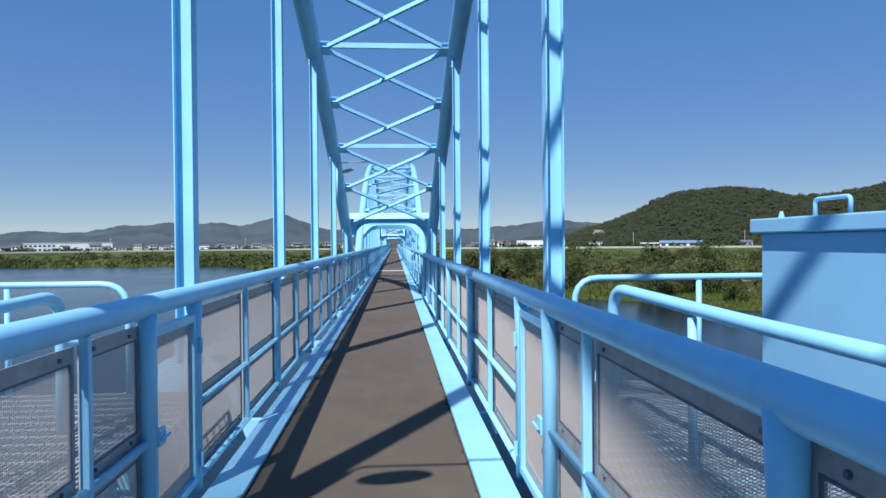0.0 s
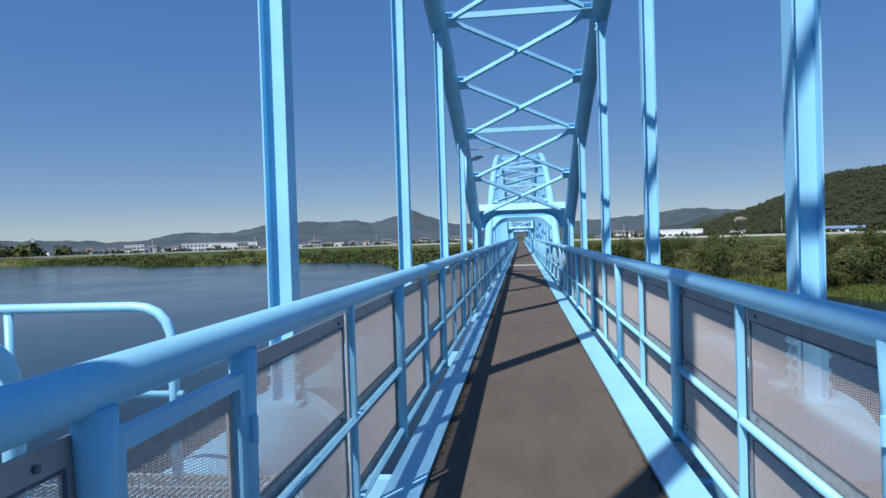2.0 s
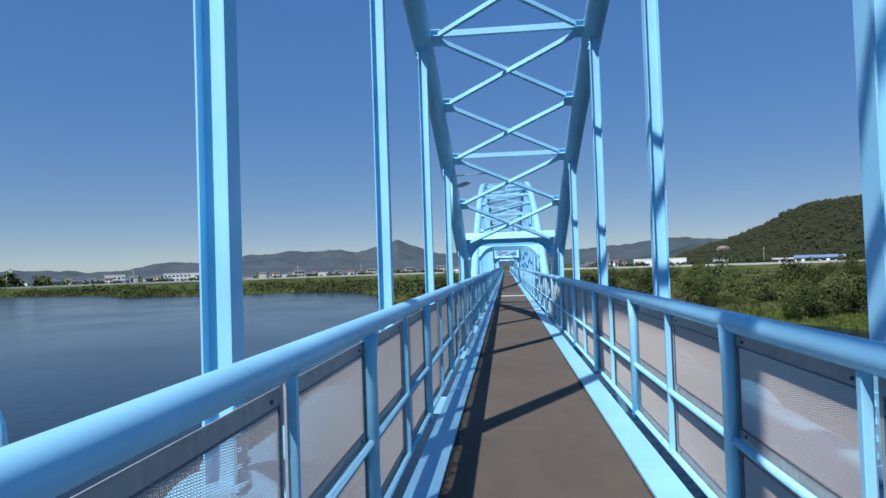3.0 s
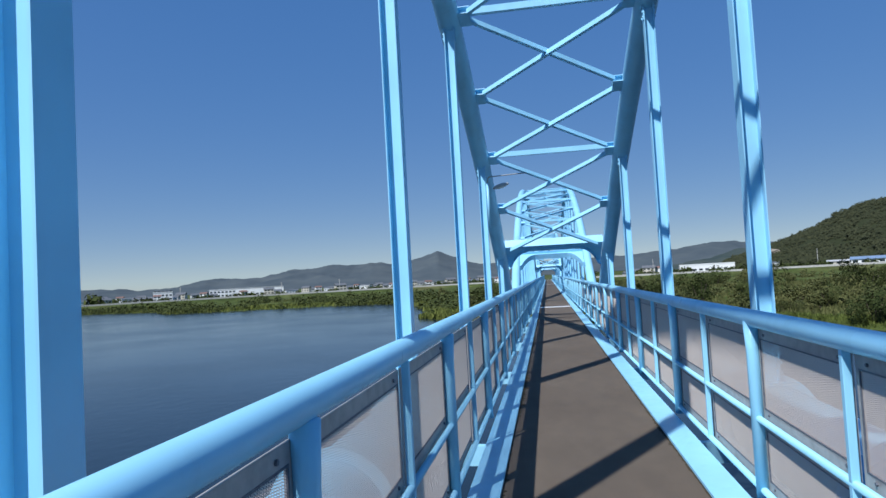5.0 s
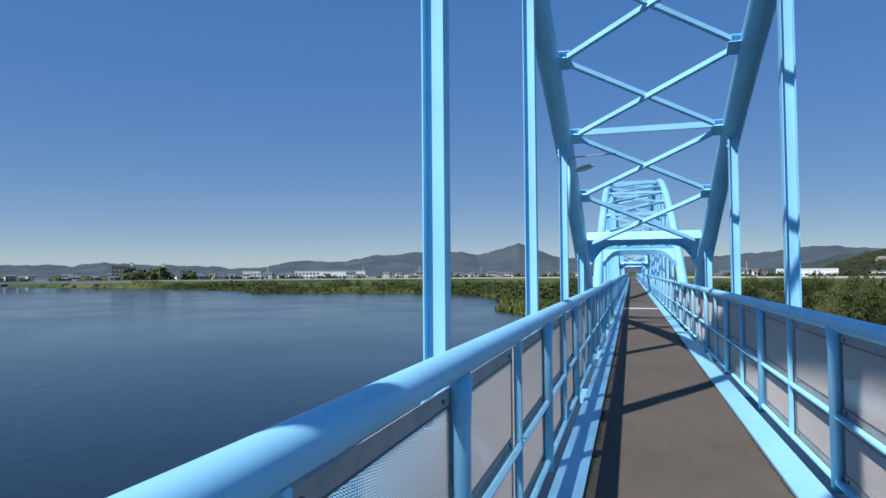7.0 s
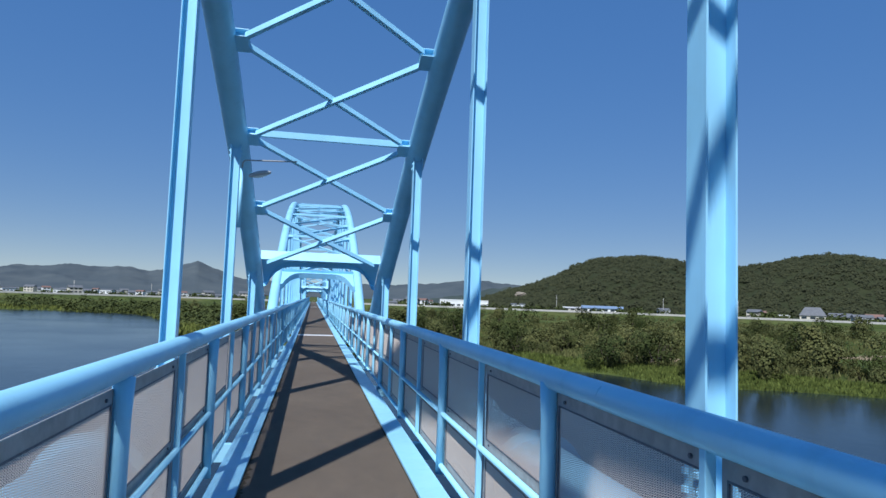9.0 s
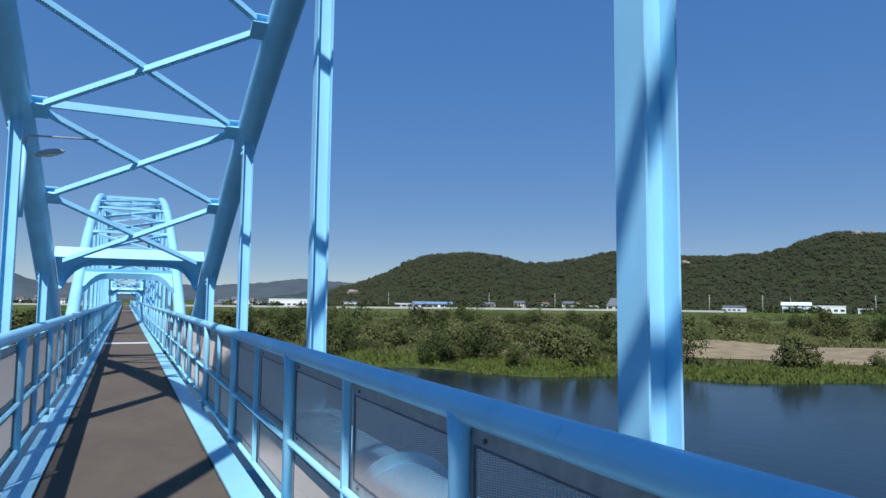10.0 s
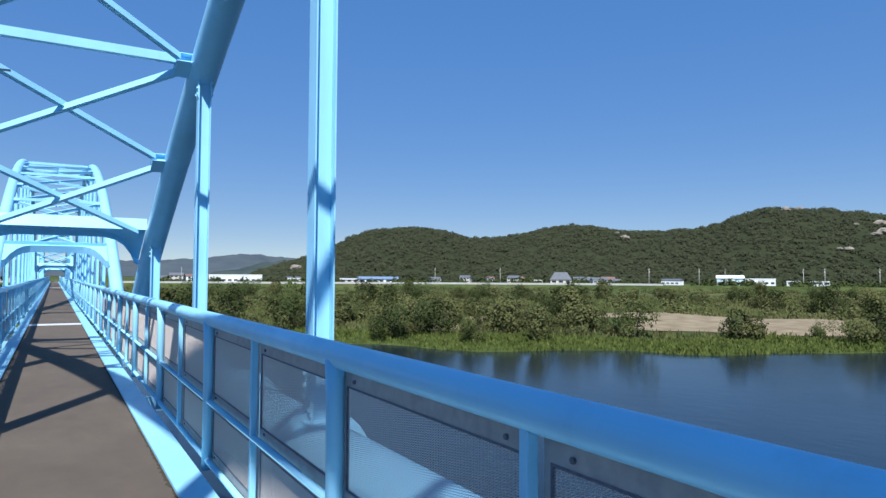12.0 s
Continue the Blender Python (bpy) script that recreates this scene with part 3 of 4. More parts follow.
def axis(lo, hi, near_lo, near_hi, step):
    mid = np.arange(near_lo, near_hi + step, step)
    right = np.append(near_hi + np.cumsum(step * 1.16 ** np.arange(1, 60)), hi)
    left = np.append(near_lo - np.cumsum(step * 1.16 ** np.arange(1, 60)), lo)
    return np.unique(np.concatenate([left[left >= lo], mid, right[right <= hi]]))


def sheet(xs, ys, zf):
    gx, gy = np.meshgrid(xs, ys)
    gz = zf(gx, gy)
    v = np.stack([gx.ravel(), gy.ravel(), gz.ravel()], 1)
    n, w = len(ys), len(xs)
    i = (np.arange(n - 1)[:, None] * w + np.arange(w - 1)).ravel()
    f = np.stack([i, i + 1, i + w + 1, i + w], 1)
    me = bpy.data.meshes.new("mesh")
    me.from_pydata(v.tolist(), [], f.tolist())
    me.polygons.foreach_set("use_smooth", [True] * len(f))
    return me


ground = part("ground", sheet(axis(-4900, 4900, -360, 340, 5.0), axis(-4900, 4900, -120, 560, 5.0), ground_z), GROUND)
tagged(ground, "green and brown river plain with grass and levee", "ground", kind="structure")
river = part("water", boxm(-4000, 4000, -2500, 3000, WATER_Z - 0.3, WATER_Z), WATER)
tagged(river, "calm dark blue-grey river water", "river", kind="structure")


def blob_patch(cx, cy, length, width, turn, lift, mat, name, label, seed):
    """A low irregular patch that lies on the ground."""
    r = random.Random(seed)
    ph = [r.uniform(0, 6.28) for _ in range(4)]
    vs, fs = [], []
    na, nr = 48, 6
    c, s = math.cos(turn), math.sin(turn)
    for i in range(nr + 1):
        for k in range(na):
            a = 2 * math.pi * k / na
            e = (1 + 0.22 * math.sin(3 * a + ph[0]) + 0.14 * math.sin(7 * a + ph[1]) + 0.08 * math.sin(13 * a + ph[2])) * i / nr
            u, v = math.cos(a) * length / 2 * e, math.sin(a) * width / 2 * e
            vs.append((cx + u * c - v * s, cy + u * s + v * c))
    arr = np.array(vs)
    z = ground_z(arr[:, 0], arr[:, 1]) + lift
    me = bpy.data.meshes.new("mesh")
    for i in range(nr):
        for k in range(na):
            fs.append((i * na + k, i * na + (k + 1) % na, (i + 1) * na + (k + 1) % na, (i + 1) * na + k))
    me.from_pydata([(a[0], a[1], b) for a, b in zip(vs, z)], [], fs)
    return tagged(part(name, me, mat), label, "sand bank" if mat is SAND else "grass", kind="structure")


def sandy(x, y):
    """On the sand bank or just before it."""
    u, v = (x - 98) * 0.606 - (y - 77) * 0.796, (x - 98) * 0.796 + (y - 77) * 0.606
    return (np.abs(u) < 29) & (v > -18) & (v < 13)


blob_patch(98, 77, 58, 32, -0.92, 0.10, SAND, "sand_bank", "pale dry sandy strip among the bushes", 1)
blob_patch(66, 103, 18, 10, -0.8, 0.12, SAND, "sand_bank", "small pale sandy clearing", 2)
blob_patch(52, 100, 12, 8, -0.6, 0.12, SAND, "sand_bank", "small pale sandy clearing", 3)


def table(az, rows):
    a, e = zip(*rows)
    return np.interp(az, a, e)


NEAR_RIDGE = [(14, 0.0), (16.6, 0.95), (19, 1.6), (20.7, 2.35), (22.2, 3.15), (24, 3.72), (26, 3.98), (28.2, 4.0), (30, 3.76), (32.3, 3.18), (34.8, 3.2), (36.8, 3.5), (39.6, 4.06), (42.2, 4.2), (44.8, 3.74), (47.5, 3.55),
              (49.7, 3.66), (51.8, 3.88), (53.9, 4.66), (55.9, 5.2), (57.9, 5.04), (59.8, 5.0), (61.6, 4.62), (64, 4.3), (70, 4.9), (78, 4.2), (90, 3.5), (105, 2.8), (120, 1.2)]
FAR_RIDGE = [(-125, 0.5), (-90, 0.9), (-60, 0.7), (-51.5, 0.8), (-45.2, 0.65), (-43.1, 0.94), (-41.3, 0.7), (-36.6, 0.65), (-33.8, 0.4), (-31, 0.5), (-28.8, 0.92), (-26.2, 0.95), (-24.4, 0.93), (-22.2, 1.4), (-20.4, 1.48),
             (-18.8, 1.68), (-16.8, 1.5), (-15.2, 1.72), (-13, 1.4), (-11.8, 1.62), (-10.7, 1.95), (-9.4, 2.53), (-8.2, 1.95), (-7.3, 1.6), (-5.9, 1.2), (-2, 1.0), (5.3, 1.0), (8.7, 1.25), (11.7, 1.55), (13.4, 1.82), (16.5, 1.55), (22, 1.2), (40, 0.8)]


def fbm(x, y, f, octaves=5):
    out, amp = np.zeros_like(x), 1.0
    for k in range(octaves):
        out += amp * np.sin(x * f + 1.7 * np.sin(y * f * 0.83 + k)) * np.cos(y * f * 1.13 + 1.3 * np.sin(x * f * 0.71 + 2 * k))
        f, amp = f * 2.03, amp * 0.5
    return out


def hill(az0, az1, step, r0, r1, rows, rough, mat, name, label, base):
    az = np.arange(az0, az1, step)
    rr = np.linspace(0, 1, 34)
    ga, gr = np.meshgrid(az, rr)
    top = r0 + (r1 - r0) * 0.6
    R = r0 + (r1 - r0) * gr
    x, y = R * np.sin(np.radians(ga)), R * np.cos(np.radians(ga))
    ridge = 1.5 + top * np.tan(np.radians(table(ga, rows))) - base
    up = np.where(gr < 0.6, np.sin(np.clip(gr / 0.6, 0, 1) * math.pi / 2) ** 1.25, np.cos(np.clip((gr - 0.6) / 0.4, 0, 1) * math.pi / 2) ** 1.2)
    z = base + ridge * up * (1 + 0.10 * fbm(x, y, 6.0 / (r1 - r0), 4) * np.abs(gr - 0.6) * 2) + rough * fbm(x, y, 0.11 * 600 / top, 4) * np.minimum(1, up * 2)
    v = np.stack([x.ravel(), y.ravel(), z.ravel()], 1)
    n, w = ga.shape
    i = (np.arange(n - 1)[:, None] * w + np.arange(w - 1)).ravel()
    f = np.stack([i, i + 1, i + w + 1, i + w], 1)
    me = bpy.data.meshes.new("mesh")
    me.from_pydata(v.tolist(), [], f.tolist())
    me.polygons.foreach_set("use_smooth", [True] * len(f))
    return tagged(part(name, me, mat), label, "hill", kind="structure"), (az, rr, x, y, z)


# both backdrop meshes carry their haze as paint; the air is clear
far_hill, _ = hill(-125, 40, 0.2, 2100, 3400, FAR_RIDGE, 6.0, FAR[0], "backdrop_ridge", "far mountain ridge with blue-grey haze painted into its colour", -2)
MID_RIDGE = [(10, 0.1), (13, 0.5), (15.5, 1.1), (17.5, 1.35), (20, 1.2), (26, 0.8), (34, 0.3)]
mid_hill, _ = hill(10, 34, 0.2, 1050, 1500, MID_RIDGE, 3.0, FAR[1], "backdrop_hill", "darker wooded foothill before the far ridge, haze painted into its colour", -3)
near_hill, (haz, hrr, hx, hy, hz) = hill(14, 120, 0.3, 500, 880, NEAR_RIDGE, 1.2, HILLSIDE, "hill", "long low hill covered in dark green forest", -3)


def quads(centres, sizes, name, rand, facing=None, spread=0.5):
    """Small leaf clumps: one square each, turned at random, as one mesh."""
    n = len(centres)
    d = rand.normal(size=(n, 3))
    if facing is not None:
        d = facing + d * spread
    d /= np.linalg.norm(d, axis=1, keepdims=True)
    e = np.cross(d, rand.normal(size=(n, 3)))
    e /= np.linalg.norm(e, axis=1, keepdims=True)
    g = np.cross(d, e)
    s = np.asarray(sizes)[:, None] / 2
    q = rand.uniform(0.55, 1.0, (n, 1))
    v = np.stack([centres - e * s, centres - g * s * q, centres + e * s, centres + g * s * q], 1).reshape(-1, 3)
    me = bpy.data.meshes.new(name)
    me.vertices.add(4 * n)
    me.vertices.foreach_set("co", v.ravel())
    me.loops.add(4 * n)
    me.loops.foreach_set("vertex_index", np.arange(4 * n))
    me.polygons.add(n)
    me.polygons.foreach_set("loop_start", np.arange(n) * 4)
    me.polygons.foreach_set("loop_total", np.full(n, 4))
    me.update(calc_edges=True)
    return me


def shell(rand, n, rx, rz, solid=0.55):
    """Points through an uneven crown: several lobes."""
    lobes = 5
    c = rand.normal(size=(lobes, 3)) * (rx * 0.38, rx * 0.38, rz * 0.30)
    k = rand.integers(0, lobes, n)
    d = rand.normal(size=(n, 3))
    d /= np.linalg.norm(d, axis=1, keepdims=True)
    rad = rand.uniform(solid, 1.0, (n, 1)) * rand.uniform(0.42, 0.66, lobes)[k][:, None]
    return c[k] + d * rad * (rx, rx, rz)


# forest on the near hill: crowns of leaf clumps
count = 13000
ia, ir = rng.uniform(0, len(haz) - 1.01, count), rng.uniform(0.2, 21.5, count)
a0, r0i = ia.astype(int), ir.astype(int)
fa, fr = (ia - a0), (ir - r0i)


def pick(arr):
    return (arr[r0i, a0] * (1 - fa) * (1 - fr) + arr[r0i, a0 + 1] * fa * (1 - fr) + arr[r0i + 1, a0] * (1 - fa) * fr + arr[r0i + 1, a0 + 1] * fa * fr)


tx, ty, tz = pick(hx), pick(hy), pick(hz)
per = 44
crown = rng.uniform(1.7, 4.3, count)
d = rng.normal(size=(count, per, 3))
d /= np.linalg.norm(d, axis=2, keepdims=True)
d[..., 2] = np.abs(d[..., 2])
pts = np.stack([tx, ty, tz - 0.5], 1)[:, None, :] + d * crown[:, None, None] * rng.uniform(0.6, 1.0, (count, per, 1))
forest = part("forest", quads(pts.reshape(-1, 3), np.repeat(crown, per) * rng.uniform(0.30, 0.60, count * per), "mesh", rng, d.reshape(-1, 3) * 0.45 + (0, 0, 0.55) + np.repeat(np.stack([-np.sin(np.radians(haz[a0])), -np.cos(np.radians(haz[a0])), haz[a0] * 0], 1) * 0.45, per, 0), 0.22), FOREST)
tagged(forest, "dense dark green woodland covering the hill", "forest", kind="stuff")

# bare rock among the trees
def rock(az, el, size, seed):
    r = random.Random(seed)
    R = 700.0
    bm = bmesh.new()
    bmesh.ops.create_icosphere(bm, subdivisions=3, radius=1.0)
    for v in bm.verts:
        k = 1 + 0.35 * noise.noise(v.co * 1.7 + Vector((seed, 0, 0))) + 0.15 * noise.noise(v.co * 5)
        v.co = Vector((v.co.x * size * 1.5, v.co.y * size, v.co.z * size * 0.75)) * k
    ob = part("rock_outcrop", bm, ROCK)
    a = radians(az)
    j = min(range(len(haz)), key=lambda i: abs(haz[i] - az))
    elev = np.degrees(np.arctan2(hz[:22, j] - 1.5, np.hypot(hx[:22, j], hy[:22, j])))
    i = int(np.argmin(np.abs(elev - el)))
    ob.matrix_world = Matrix.Translation((hx[i, j], hy[i, j], hz[i, j] + 2.5)) @ Matrix.Rotation(-a, 4, "Z")
    return tagged(ob, "pale bare rock outcrop showing through the trees", "rock")


for az, el, size, seed in ((45.2, 3.2, 6, 1), (44.6, 3.55, 3, 6), (56.3, 5.15, 6, 2), (57.2, 5.1, 6, 3), (58.1, 5.1, 5, 10), (63.2, 3.95, 7, 4), (63.4, 3.25, 8, 5), (62.9, 3.0, 5, 11), (61.1, 1.75, 4, 7), (60.5, 1.8, 3, 8), (61.7, 3.7, 3, 12), (17.6, 0.4, 7, 9)):
    rock(az, el, size * 0.48, seed)


# ---- bushes on the plain ----
def bush_model(seed, rx, rz, n, mat, trunk):
    rand = np.random.default_rng(seed)
    root = thing("bush", "dense green riverside willow bush", "bush", "bushes on the river plain")
    c = shell(rand, n, rx, rz) + (0, 0, rz * 0.62 + trunk)
    c[:, 2] = np.maximum(c[:, 2], 0.15)
    part("crown", quads(c, rand.uniform(0.16, 0.38, n), "mesh", rand, (c - (0, 0, rz * 0.5 + trunk)) / (rx, rx, rz), 0.4), mat, root)
    bm = bmesh.new()
    for k in range(4):
        a = rand.uniform(0, 6.28)
        p = [(0.08 * k, 0, -0.3), (0.25 * rx * math.cos(a), 0.25 * rx * math.sin(a), 0.35 * rz + trunk), (0.55 * rx * math.cos(a), 0.55 * rx * math.sin(a), 0.95 * rz + trunk)]
        add_tube(bm, p, [0.09, 0.06, 0.02], 5)
    part("stem", bm, BARK, root)
    return root


models = [bush_model(11, 2.3, 2.1, 1700, LEAF, 0.0), bush_model(12, 1.7, 2.6, 1600, LEAF, 0.3), bush_model(13, 3.0, 2.0, 2000, LEAF, 0.0), bush_model(14, 2.4, 3.0, 1900, LEAF_DARK, 0.4), bush_model(15, 1.5, 1.5, 1000, LEAF, 0.0)]
spots = [(76.0, 66.0, 10.0), (74.5, 67.5, 10.0), (86.5, 59.5, 10.0), (89.0, 57.0, 10.0)]
while len(spots) < 240:
    az = rng.uniform(-9, 72)
    r = rng.uniform(75, 235) if rng.uniform() < 0.75 else rng.uniform(75, 140)
    x, y = r * math.sin(radians(az)), r * math.cos(radians(az))
    sd = float(shore_distance(x, y))
    if sd < 4 or abs(x) < 5:
        continue
    if bool(sandy(x, y)) and rng.uniform() < 0.93:
        continue
    if math.sin(x * 0.06 + 2 * math.sin(y * 0.045)) + rng.uniform(-0.7, 0.9) < -0.1:
        continue
    spots.append((x, y, sd))
for k, (x, y, sd) in enumerate(spots):
    m = models[k % len(models)]
    z = float(ground_z(x, y))
    s = rng.choice((0.5, 0.65, 0.8, 1.0, 1.2)) * rng.uniform(0.85, 1.15) * (0.75 if sd < 9 else 1.0)
    mat = Matrix.Translation((x, y, z - 0.05)) @ Matrix.Rotation(rng.uniform(0, 6.28), 4, "Z")
    if k < len(models):
        m.matrix_world = mat
    else:
        ob = copy_thing(m, mat)
        ob.scale = (s, s, s * rng.uniform(0.85, 1.2))

# far thickets, one sheet of clumps
def thicket(n, az0, az1, rlo, rhi, sdlo, sdhi, size, per, mat, name, label):
    out, sz = [], []
    while len(out) < n:
        az, r = rng.uniform(az0, az1, 4000), rng.uniform(rlo, rhi, 4000)
        x, y = r * np.sin(np.radians(az)), r * np.cos(np.radians(az))
        sd = shore_distance(x, y)
        ok = ~sandy(x, y) & (sd > sdlo) & (sd < sdhi) & (np.abs(x) > 5) & (r < levee_r(az) - 20) & (np.sin(x * 0.05 + 2 * np.sin(y * 0.04)) + rng.uniform(-0.9, 1.1, 4000) > 0)
        for px, py in zip(x[ok], y[ok]):
            out.append((px, py))
    p = np.array(out[:n])
    z = ground_z(p[:, 0], p[:, 1])
    rad = rng.uniform(0.6, 1.35, n) * size
    d = rng.normal(size=(n, per, 3))
    d /= np.linalg.norm(d, axis=2, keepdims=True)
    d[..., 2] = np.abs(d[..., 2]) * 1.25
    c = np.stack([p[:, 0], p[:, 1], z], 1)[:, None, :] + d * rad[:, None, None] * rng.uniform(0.35, 1.0, (n, per, 1))
    ob = part(name, quads(c.reshape(-1, 3), np.repeat(rad, per) * rng.uniform(0.2, 0.42, n * per) * (60 / per) ** 0.3, "mesh", rng, d.reshape(-1, 3) + (0, 0, 0.4), 0.3), mat)
    return tagged(ob, label, "thicket", kind="stuff")


thicket(1700, -12, 75, 130, 350, 20, 400, 1.5, 105, LEAF, "thicket", "tangled green scrub on the river plain")
thicket(1300, -62, -4, 120, 520, 0.5, 26, 1.7, 50, LEAF_DARK, "bank_scrub", "band of green scrub along the far bank")
thicket(500, -62, -2, 120, 520, 0.5, 60, 2.6, 50, LEAF_DARK, "bank_trees", "dark bushes along the far bank")


def reeds(n, az0, az1, rlo, rhi, sdlo, sdhi, h0, h1, width, name, label, mat):
    """Upright blades and grass tufts."""
    px, py = [], []
    while len(px) < n:
        az, r = rng.uniform(az0, az1, 20000), rng.uniform(rlo, rhi, 20000)
        x, y = r * np.sin(np.radians(az)), r * np.cos(np.radians(az))
        sd = shore_distance(x, y)
        ok = (~sandy(x, y) | (sd < 9)) & (sd > sdlo) & (sd < sdhi) & (np.abs(x) > 2)
        px += x[ok].tolist()
        py += y[ok].tolist()
    x, y = np.array(px[:n]), np.array(py[:n])
    z = np.maximum(ground_z(x, y), WATER_Z - 0.1)
    a = rng.uniform(0, 3.14, n)
    w = rng.uniform(0.5, 1.0, n) * width
    h = rng.uniform(h0, h1, n)
    lx, ly = rng.normal(size=n) * 0.25 * h, rng.normal(size=n) * 0.25 * h
    v = np.stack([np.stack([x - np.cos(a) * w, y - np.sin(a) * w, z - 0.05], 1), np.stack([x + np.cos(a) * w, y + np.sin(a) * w, z - 0.05], 1), np.stack([x + lx, y + ly, z + h], 1)], 1).reshape(-1, 3)
    me = bpy.data.meshes.new("mesh")
    me.from_pydata(v.tolist(), [], np.arange(3 * n).reshape(-1, 3).tolist())
    return tagged(part(name, me, mat), label, "grass", kind="stuff")


reeds(26000, 2, 75, 60, 190, 0.2, 9, 0.15, 0.5, 0.22, "reeds", "bright green reeds along the water's edge", REED)
reeds(30000, 2, 75, 80, 230, 8, 120, 0.25, 0.85, 0.32, "tall_grass", "tall mixed grass on the plain", LEAF)
reeds(14000, -60, -3, 120, 520, 0.2, 14, 0.4, 1.3, 0.4, "reeds", "reeds along the far bank", REED)


# trees among the houses and at the hill's foot
def treeline(n, az0, az1, extra0, extra1, size, per, mat, label):
    az = rng.uniform(az0, az1, n)
    az = az[np.sin(az * 1.9) + np.sin(az * 0.73 + 1) + rng.uniform(-1.2, 1.2, len(az)) > -0.3]
    n = len(az)
    r = levee_r(az) + rng.uniform(extra0, extra1, n)
    x, y = r * np.sin(np.radians(az)), r * np.cos(np.radians(az))
    z = levee_top(az)
    rad = rng.uniform(0.5, 1.3, n) * size
    d = rng.normal(size=(n, per, 3))
    d /= np.linalg.norm(d, axis=2, keepdims=True)
    d[..., 2] = np.abs(d[..., 2]) * 1.3
    c = np.stack([x, y, z], 1)[:, None, :] + d * rad[:, None, None] * rng.uniform(0.4, 1.0, (n, per, 1))
    ob = part("tree_belt", quads(c.reshape(-1, 3), np.repeat(rad, per) * rng.uniform(0.35, 0.7, n * per), "mesh", rng, d.reshape(-1, 3), 0.4), mat)
    return tagged(ob, label, "trees", kind="stuff")


treeline(480, -62, -2, 6, 90, 2.4, 40, LEAF_DARK, "dark trees between the far houses")
treeline(70, -41, -36.6, 70, 100, 7.5, 60, LEAF_DARK, "dense dark grove beside the brown apartment block")
treeline(620, 4, 80, 4, 60, 2.8, 40, LEAF_DARK, "dark trees along the levee and hill foot")


# ---- utility poles along the levee road ----
def utility_pole():
    root = thing("utility_pole", "slender grey concrete utility pole with a crossarm", "pole", "poles along the levee")
    part("mast", tubem([(0, 0, -2), (0, 0, 9.5)], [0.17, 0.10], 8), CONCRETE, root, smooth=True)
    part("crossarm", boxm(-0.9, 0.9, -0.06, 0.06, 8.7, 8.82), STEEL, root)
    part("transformer", tubem([(0.3, 0, 7.2), (0.3, 0, 8.0)], 0.22, 10), STEEL, root)
    return root


pole = utility_pole()
for k, az in enumerate((46.5, 50.3, 52.2, 57.6, 59.0, 62.4, 65.0, 34.4, 28.9, 20.4, 8.6, -12.5, -17.8, -22.6, -30.5, -38.8)):
    rr = float(levee_r(az)) + (22 if az > 0 else 60)
    m = Matrix.Translation((rr * math.sin(radians(az)), rr * math.cos(radians(az)), float(levee_top(az)))) @ Matrix.Rotation(0.5 * k, 4, "Z")
    if k == 0:
        pole.matrix_world = m
    else:
        copy_thing(pole, m)

# ---- the levee wall and the town behind it ----
def levee_wall(az0, az1, name):
    vs, fs = [], []
    for az in np.arange(az0, az1, 0.5):
        for r, dz in ((levee_r(az) + 2.0, -0.6), (levee_r(az) + 2.0, 1.0), (levee_r(az) + 2.3, 1.0), (levee_r(az) + 2.3, -0.6)):
            x, y = r * math.sin(radians(az)), r * math.cos(radians(az))
            top = float(levee_top(az))
            vs.append((x, y, top + dz))
    n = len(vs) // 4
    for i in range(n - 1):
        for k in range(3):
            fs.append((4 * i + k, 4 * i + k + 1, 4 * i + 4 + k + 1, 4 * i + 4 + k))
    me = bpy.data.meshes.new("mesh")
    me.from_pydata(vs, [], fs)
    return tagged(part(name, me, CONCRETE), "pale concrete parapet along the levee road", "wall", kind="structure")


levee_wall(-60, 0, "trim")
levee_wall(4, 48, "trim")


def house(w, d, h, roof_h, wall, roof, floors, bays, label, cat="house", flat=False, overhang=0.5):
    """Faces -y; its base is at the origin."""
    root = thing("house" if cat == "house" else cat.replace(" ", "_"), label, cat, "town along the levee")
    part("wall", boxm(-w / 2, w / 2, -d / 2, d / 2, -3, h), wall, root)
    bm = bmesh.new()
    o = overhang
    if flat:
        add_box(bm, -w / 2 - 0.2, w / 2 + 0.2, -d / 2 - 0.2, d / 2 + 0.2, h, h + 0.5)
    else:
        a = [bm.verts.new(p) for p in ((-w / 2 - o, -d / 2 - o, h - 0.1), (w / 2 + o, -d / 2 - o, h - 0.1), (w / 2 + o, d / 2 + o, h - 0.1), (-w / 2 - o, d / 2 + o, h - 0.1))]
        e = 0.0 if cat != "temple" else w * 0.24
        b = [bm.verts.new((-w / 2 - o + e, 0, h + roof_h)), bm.verts.new((w / 2 + o - e, 0, h + roof_h))]
        for f in ((a[0], a[1], b[1], b[0]), (a[2], a[3], b[0], b[1]), (a[1], a[2], b[1]), (a[3], a[0], b[0]), a[::-1]):
            bm.faces.new(f)
    part("roof", bm, roof, root)
    win = finish(boxm(-0.5 * w / bays * 0.6, 0.5 * w / bays * 0.6, -0.06, 0.06, 0, 1.15))
    for f in range(floors):
        for k in range(bays):
            ob = part("window", win, PANE, root)
            ob.location = (-w / 2 + w * (k + 0.5) / bays, -d / 2 - 0.03, 0.9 + f * 2.8)
    return root


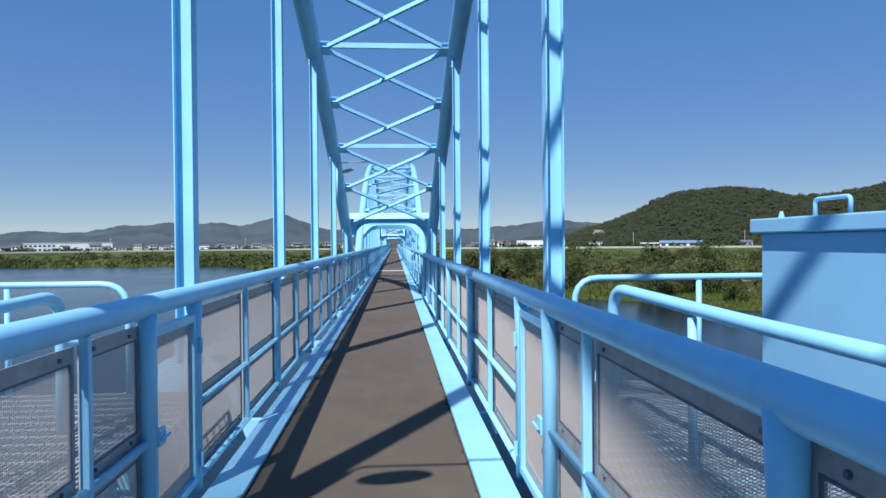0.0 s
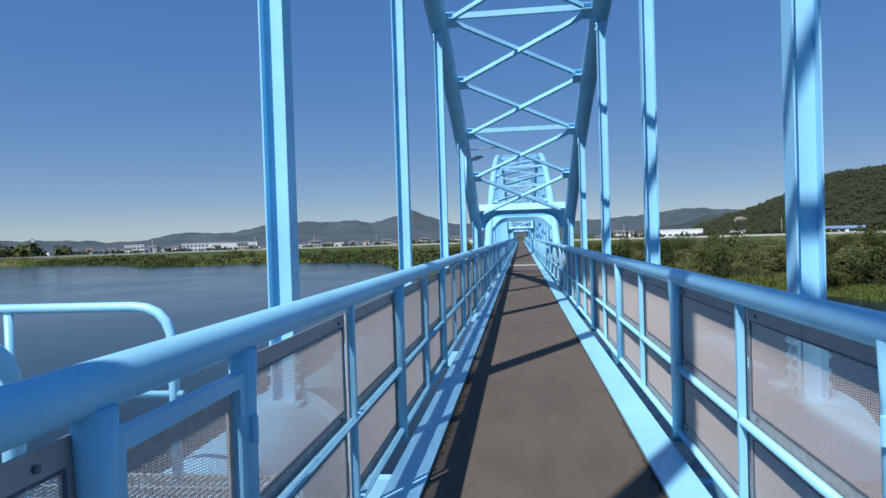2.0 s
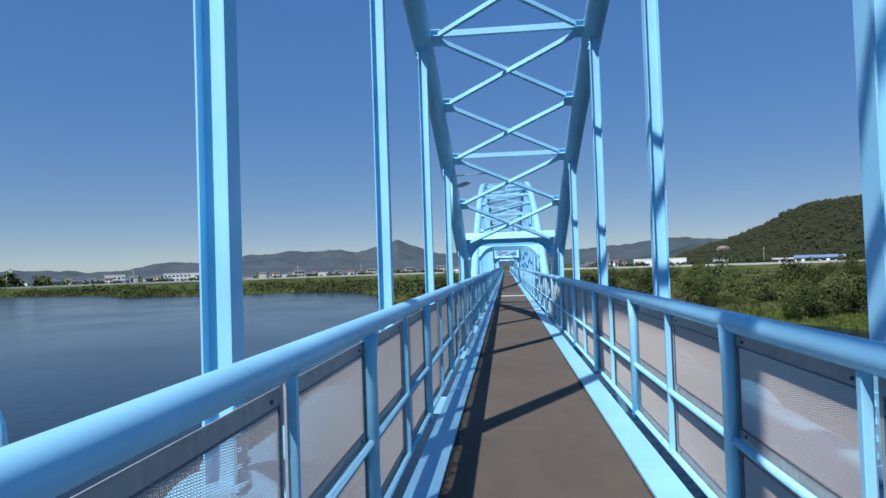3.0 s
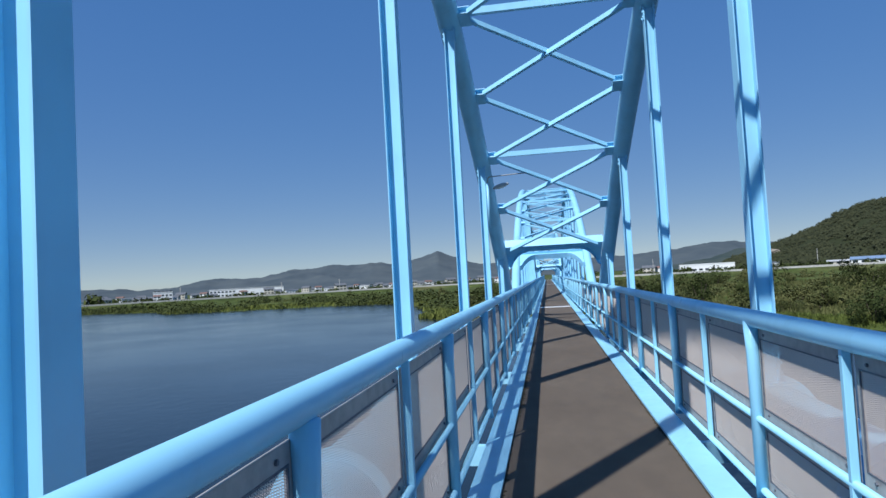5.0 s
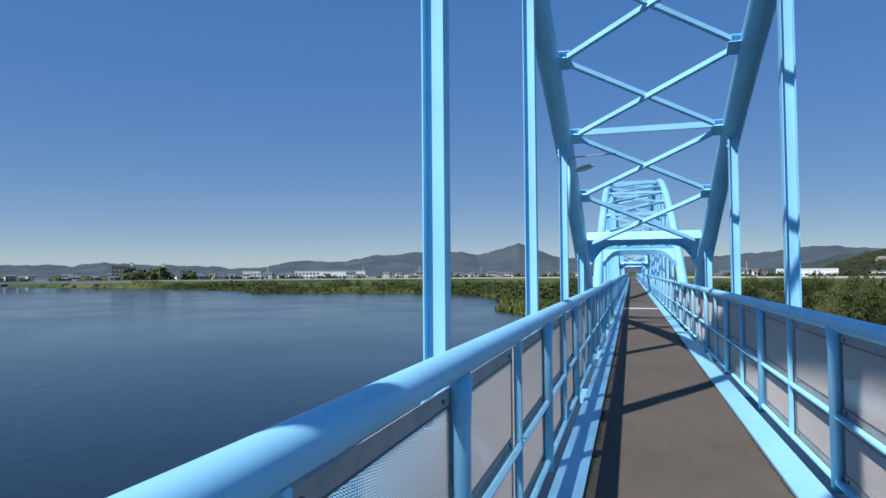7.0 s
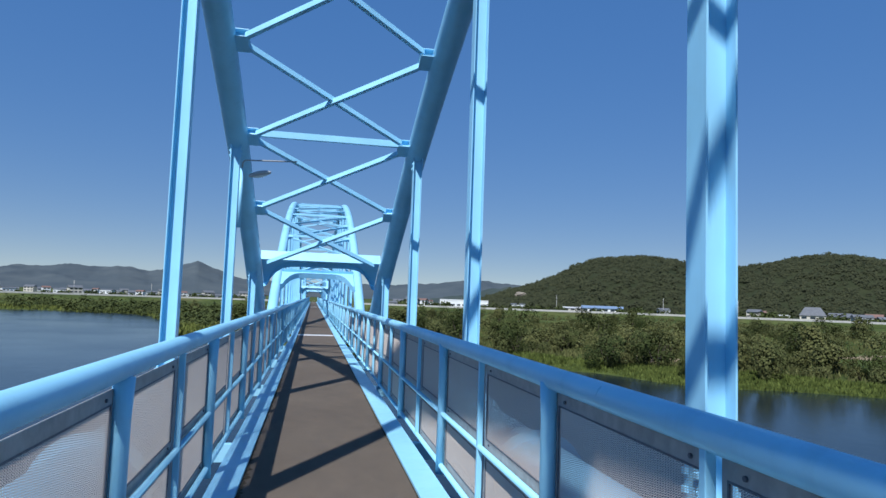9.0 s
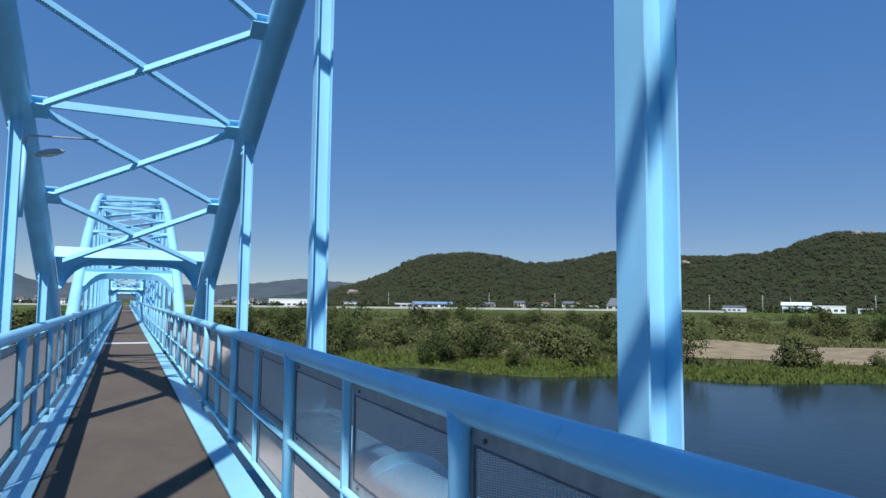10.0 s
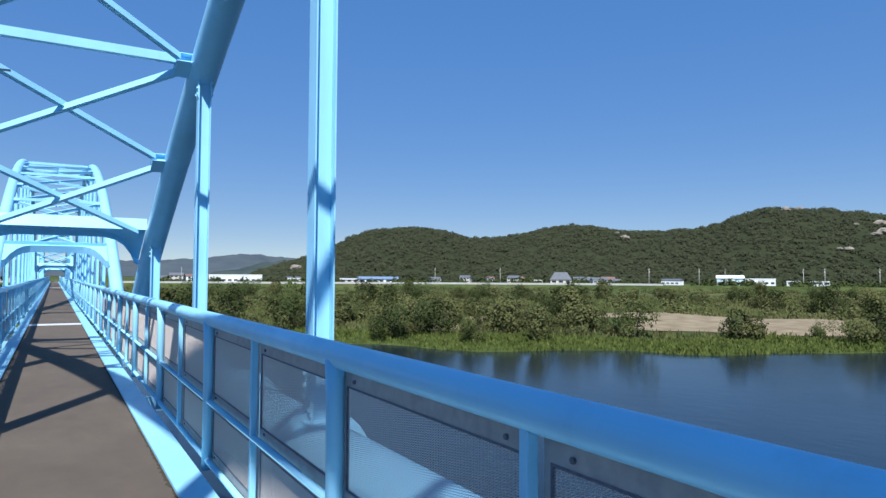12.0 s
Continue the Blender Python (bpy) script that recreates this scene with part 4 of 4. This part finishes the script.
def place(ob, az, r, turn=0.0, copy=True, size=1.0, lift=0.0):
    x, y = r * math.sin(radians(az)), r * math.cos(radians(az))
    top = float(levee_top(az))
    m = Matrix.Translation((x, y, top + lift)) @ Matrix.Rotation(-radians(az) + turn, 4, "Z") @ Matrix.Scale(size, 4)
    if copy:
        return copy_thing(ob, m)
    ob.matrix_world = m
    return ob


homes = [house(11, 8, 5.4, 2.2, CREAM_WALL, ROOF_DARK, 2, 3, "two-storey cream house with a dark tiled roof"),
         house(13, 8, 3.2, 2.0, GREY_WALL, ROOF_DARK, 1, 3, "low grey house with a dark tiled roof"),
         house(9, 8, 5.6, 1.8, WHITE_WALL, ROOF_BROWN, 2, 2, "white house with a brown roof"),
         house(16, 9, 4.0, 1.2, WHITE_WALL, ROOF_DARK, 1, 4, "long white shed with a low grey roof"),
         house(10, 9, 3.4, 2.0, GREY_WALL, ROOF_DARK, 1, 2, "small grey house with a grey tiled roof")]
hr = random.Random(5)
for k in range(112):
    m = homes[k % 5]
    if k < 90:
        az = -58 + k * 0.62 + hr.uniform(-0.4, 0.4)
        r = hr.uniform(530, 690)
    elif k < 102:
        az, r = hr.uniform(6.5, 18), hr.uniform(430, 520)
    else:
        az, r = hr.choice((27.5, 29, 31.5, 33.5, 36, 42.3, 44.2, 48.5)) + hr.uniform(-0.4, 0.4), hr.uniform(415, 450)
    place(m, az, r, hr.uniform(-0.5, 0.5), copy=k >= 5, size=hr.uniform(0.68, 0.92), lift=hr.uniform(0.0, 0.8))
for az, r, args in ((-27.3, 560, (20, 12, 5.9, 0, WHITE_WALL, WHITE_WALL, 2, 7, "white two-storey factory with a flat roof", "factory", True)),
                    (-24.4, 600, (40, 14, 6.4, 0, WHITE_WALL, GREY_WALL, 1, 10, "long white factory hall with a grey roof edge", "factory", True)),
                    (-31.8, 560, (13.7, 9, 6.4, 0, WHITE_WALL, WHITE_WALL, 3, 5, "white three-storey apartment block", "apartment block", True)),
                    (-41.6, 600, (13.6, 11, 11.4, 0, BROWN_WALL, BROWN_WALL, 4, 5, "tall brown apartment block", "apartment block", True)),
                    (-40.85, 598, (2.2, 3, 14.2, 0, WHITE_WALL, WHITE_WALL, 4, 1, "slim white stair tower beside the brown block", "tower", True)),
                    (-38.6, 600, (2.4, 3, 13.6, 0, WHITE_WALL, WHITE_WALL, 4, 1, "slim white tower above dark trees", "tower", True)),
                    (12.7, 470, (33, 16, 4.6, 0, WHITE_WALL, WHITE_WALL, 1, 9, "long white factory with a flat roof", "factory", True)),
                    (24.15, 425, (24, 12, 2.7, 1.4, WHITE_WALL, ROOF_BLUE, 1, 6, "white hall with a blue metal roof", "hall", False)),
                    (21.75, 425, (11, 8, 2.2, 0.8, CREAM_WALL, GREY_WALL, 1, 3, "low cream shed with a grey roof", "shed", False)),
                    (39.55, 440, (13, 11, 2.8, 4.7, CREAM_WALL, ROOF_DARK, 1, 3, "temple hall with a steep grey tiled roof", "temple", False)),
                    (41.3, 438, (10.5, 8, 2.6, 2.0, CREAM_WALL, ROOF_DARK, 1, 3, "low cream house with a grey tiled roof", "house", False)),
                    (43.4, 440, (7.7, 7, 2.7, 2.0, CREAM_WALL, ROOF_BROWN, 1, 2, "small cream house with a red-brown roof", "house", False)),
                    (52.65, 430, (14.3, 12, 4.2, 1.7, PALE_BLUE_WALL, WHITE_WALL, 1, 5, "pale blue hall with a low white roof", "hall", False)),
                    (54.8, 432, (15.5, 9, 3.6, 0, WHITE_WALL, WHITE_WALL, 1, 5, "white annex with a flat roof", "shed", True)),
                    (57.05, 430, (6.8, 7, 2.2, 0, WHITE_WALL, WHITE_WALL, 1, 2, "small white shed behind the levee", "shed", True)),
                    (58.8, 430, (9.2, 8, 2.2, 0, WHITE_WALL, WHITE_WALL, 1, 3, "long low white shed", "shed", True)),
                    # a parked bus, built with the flat-roofed shed shape
                    (37.35, 420, (9.6, 2.6, 2.1, 0, WHITE_WALL, WHITE_WALL, 1, 6, "parked white bus beside the temple, built as a low shed", "shed", True))):
    place(house(*args), az, r, 0.0, copy=False)
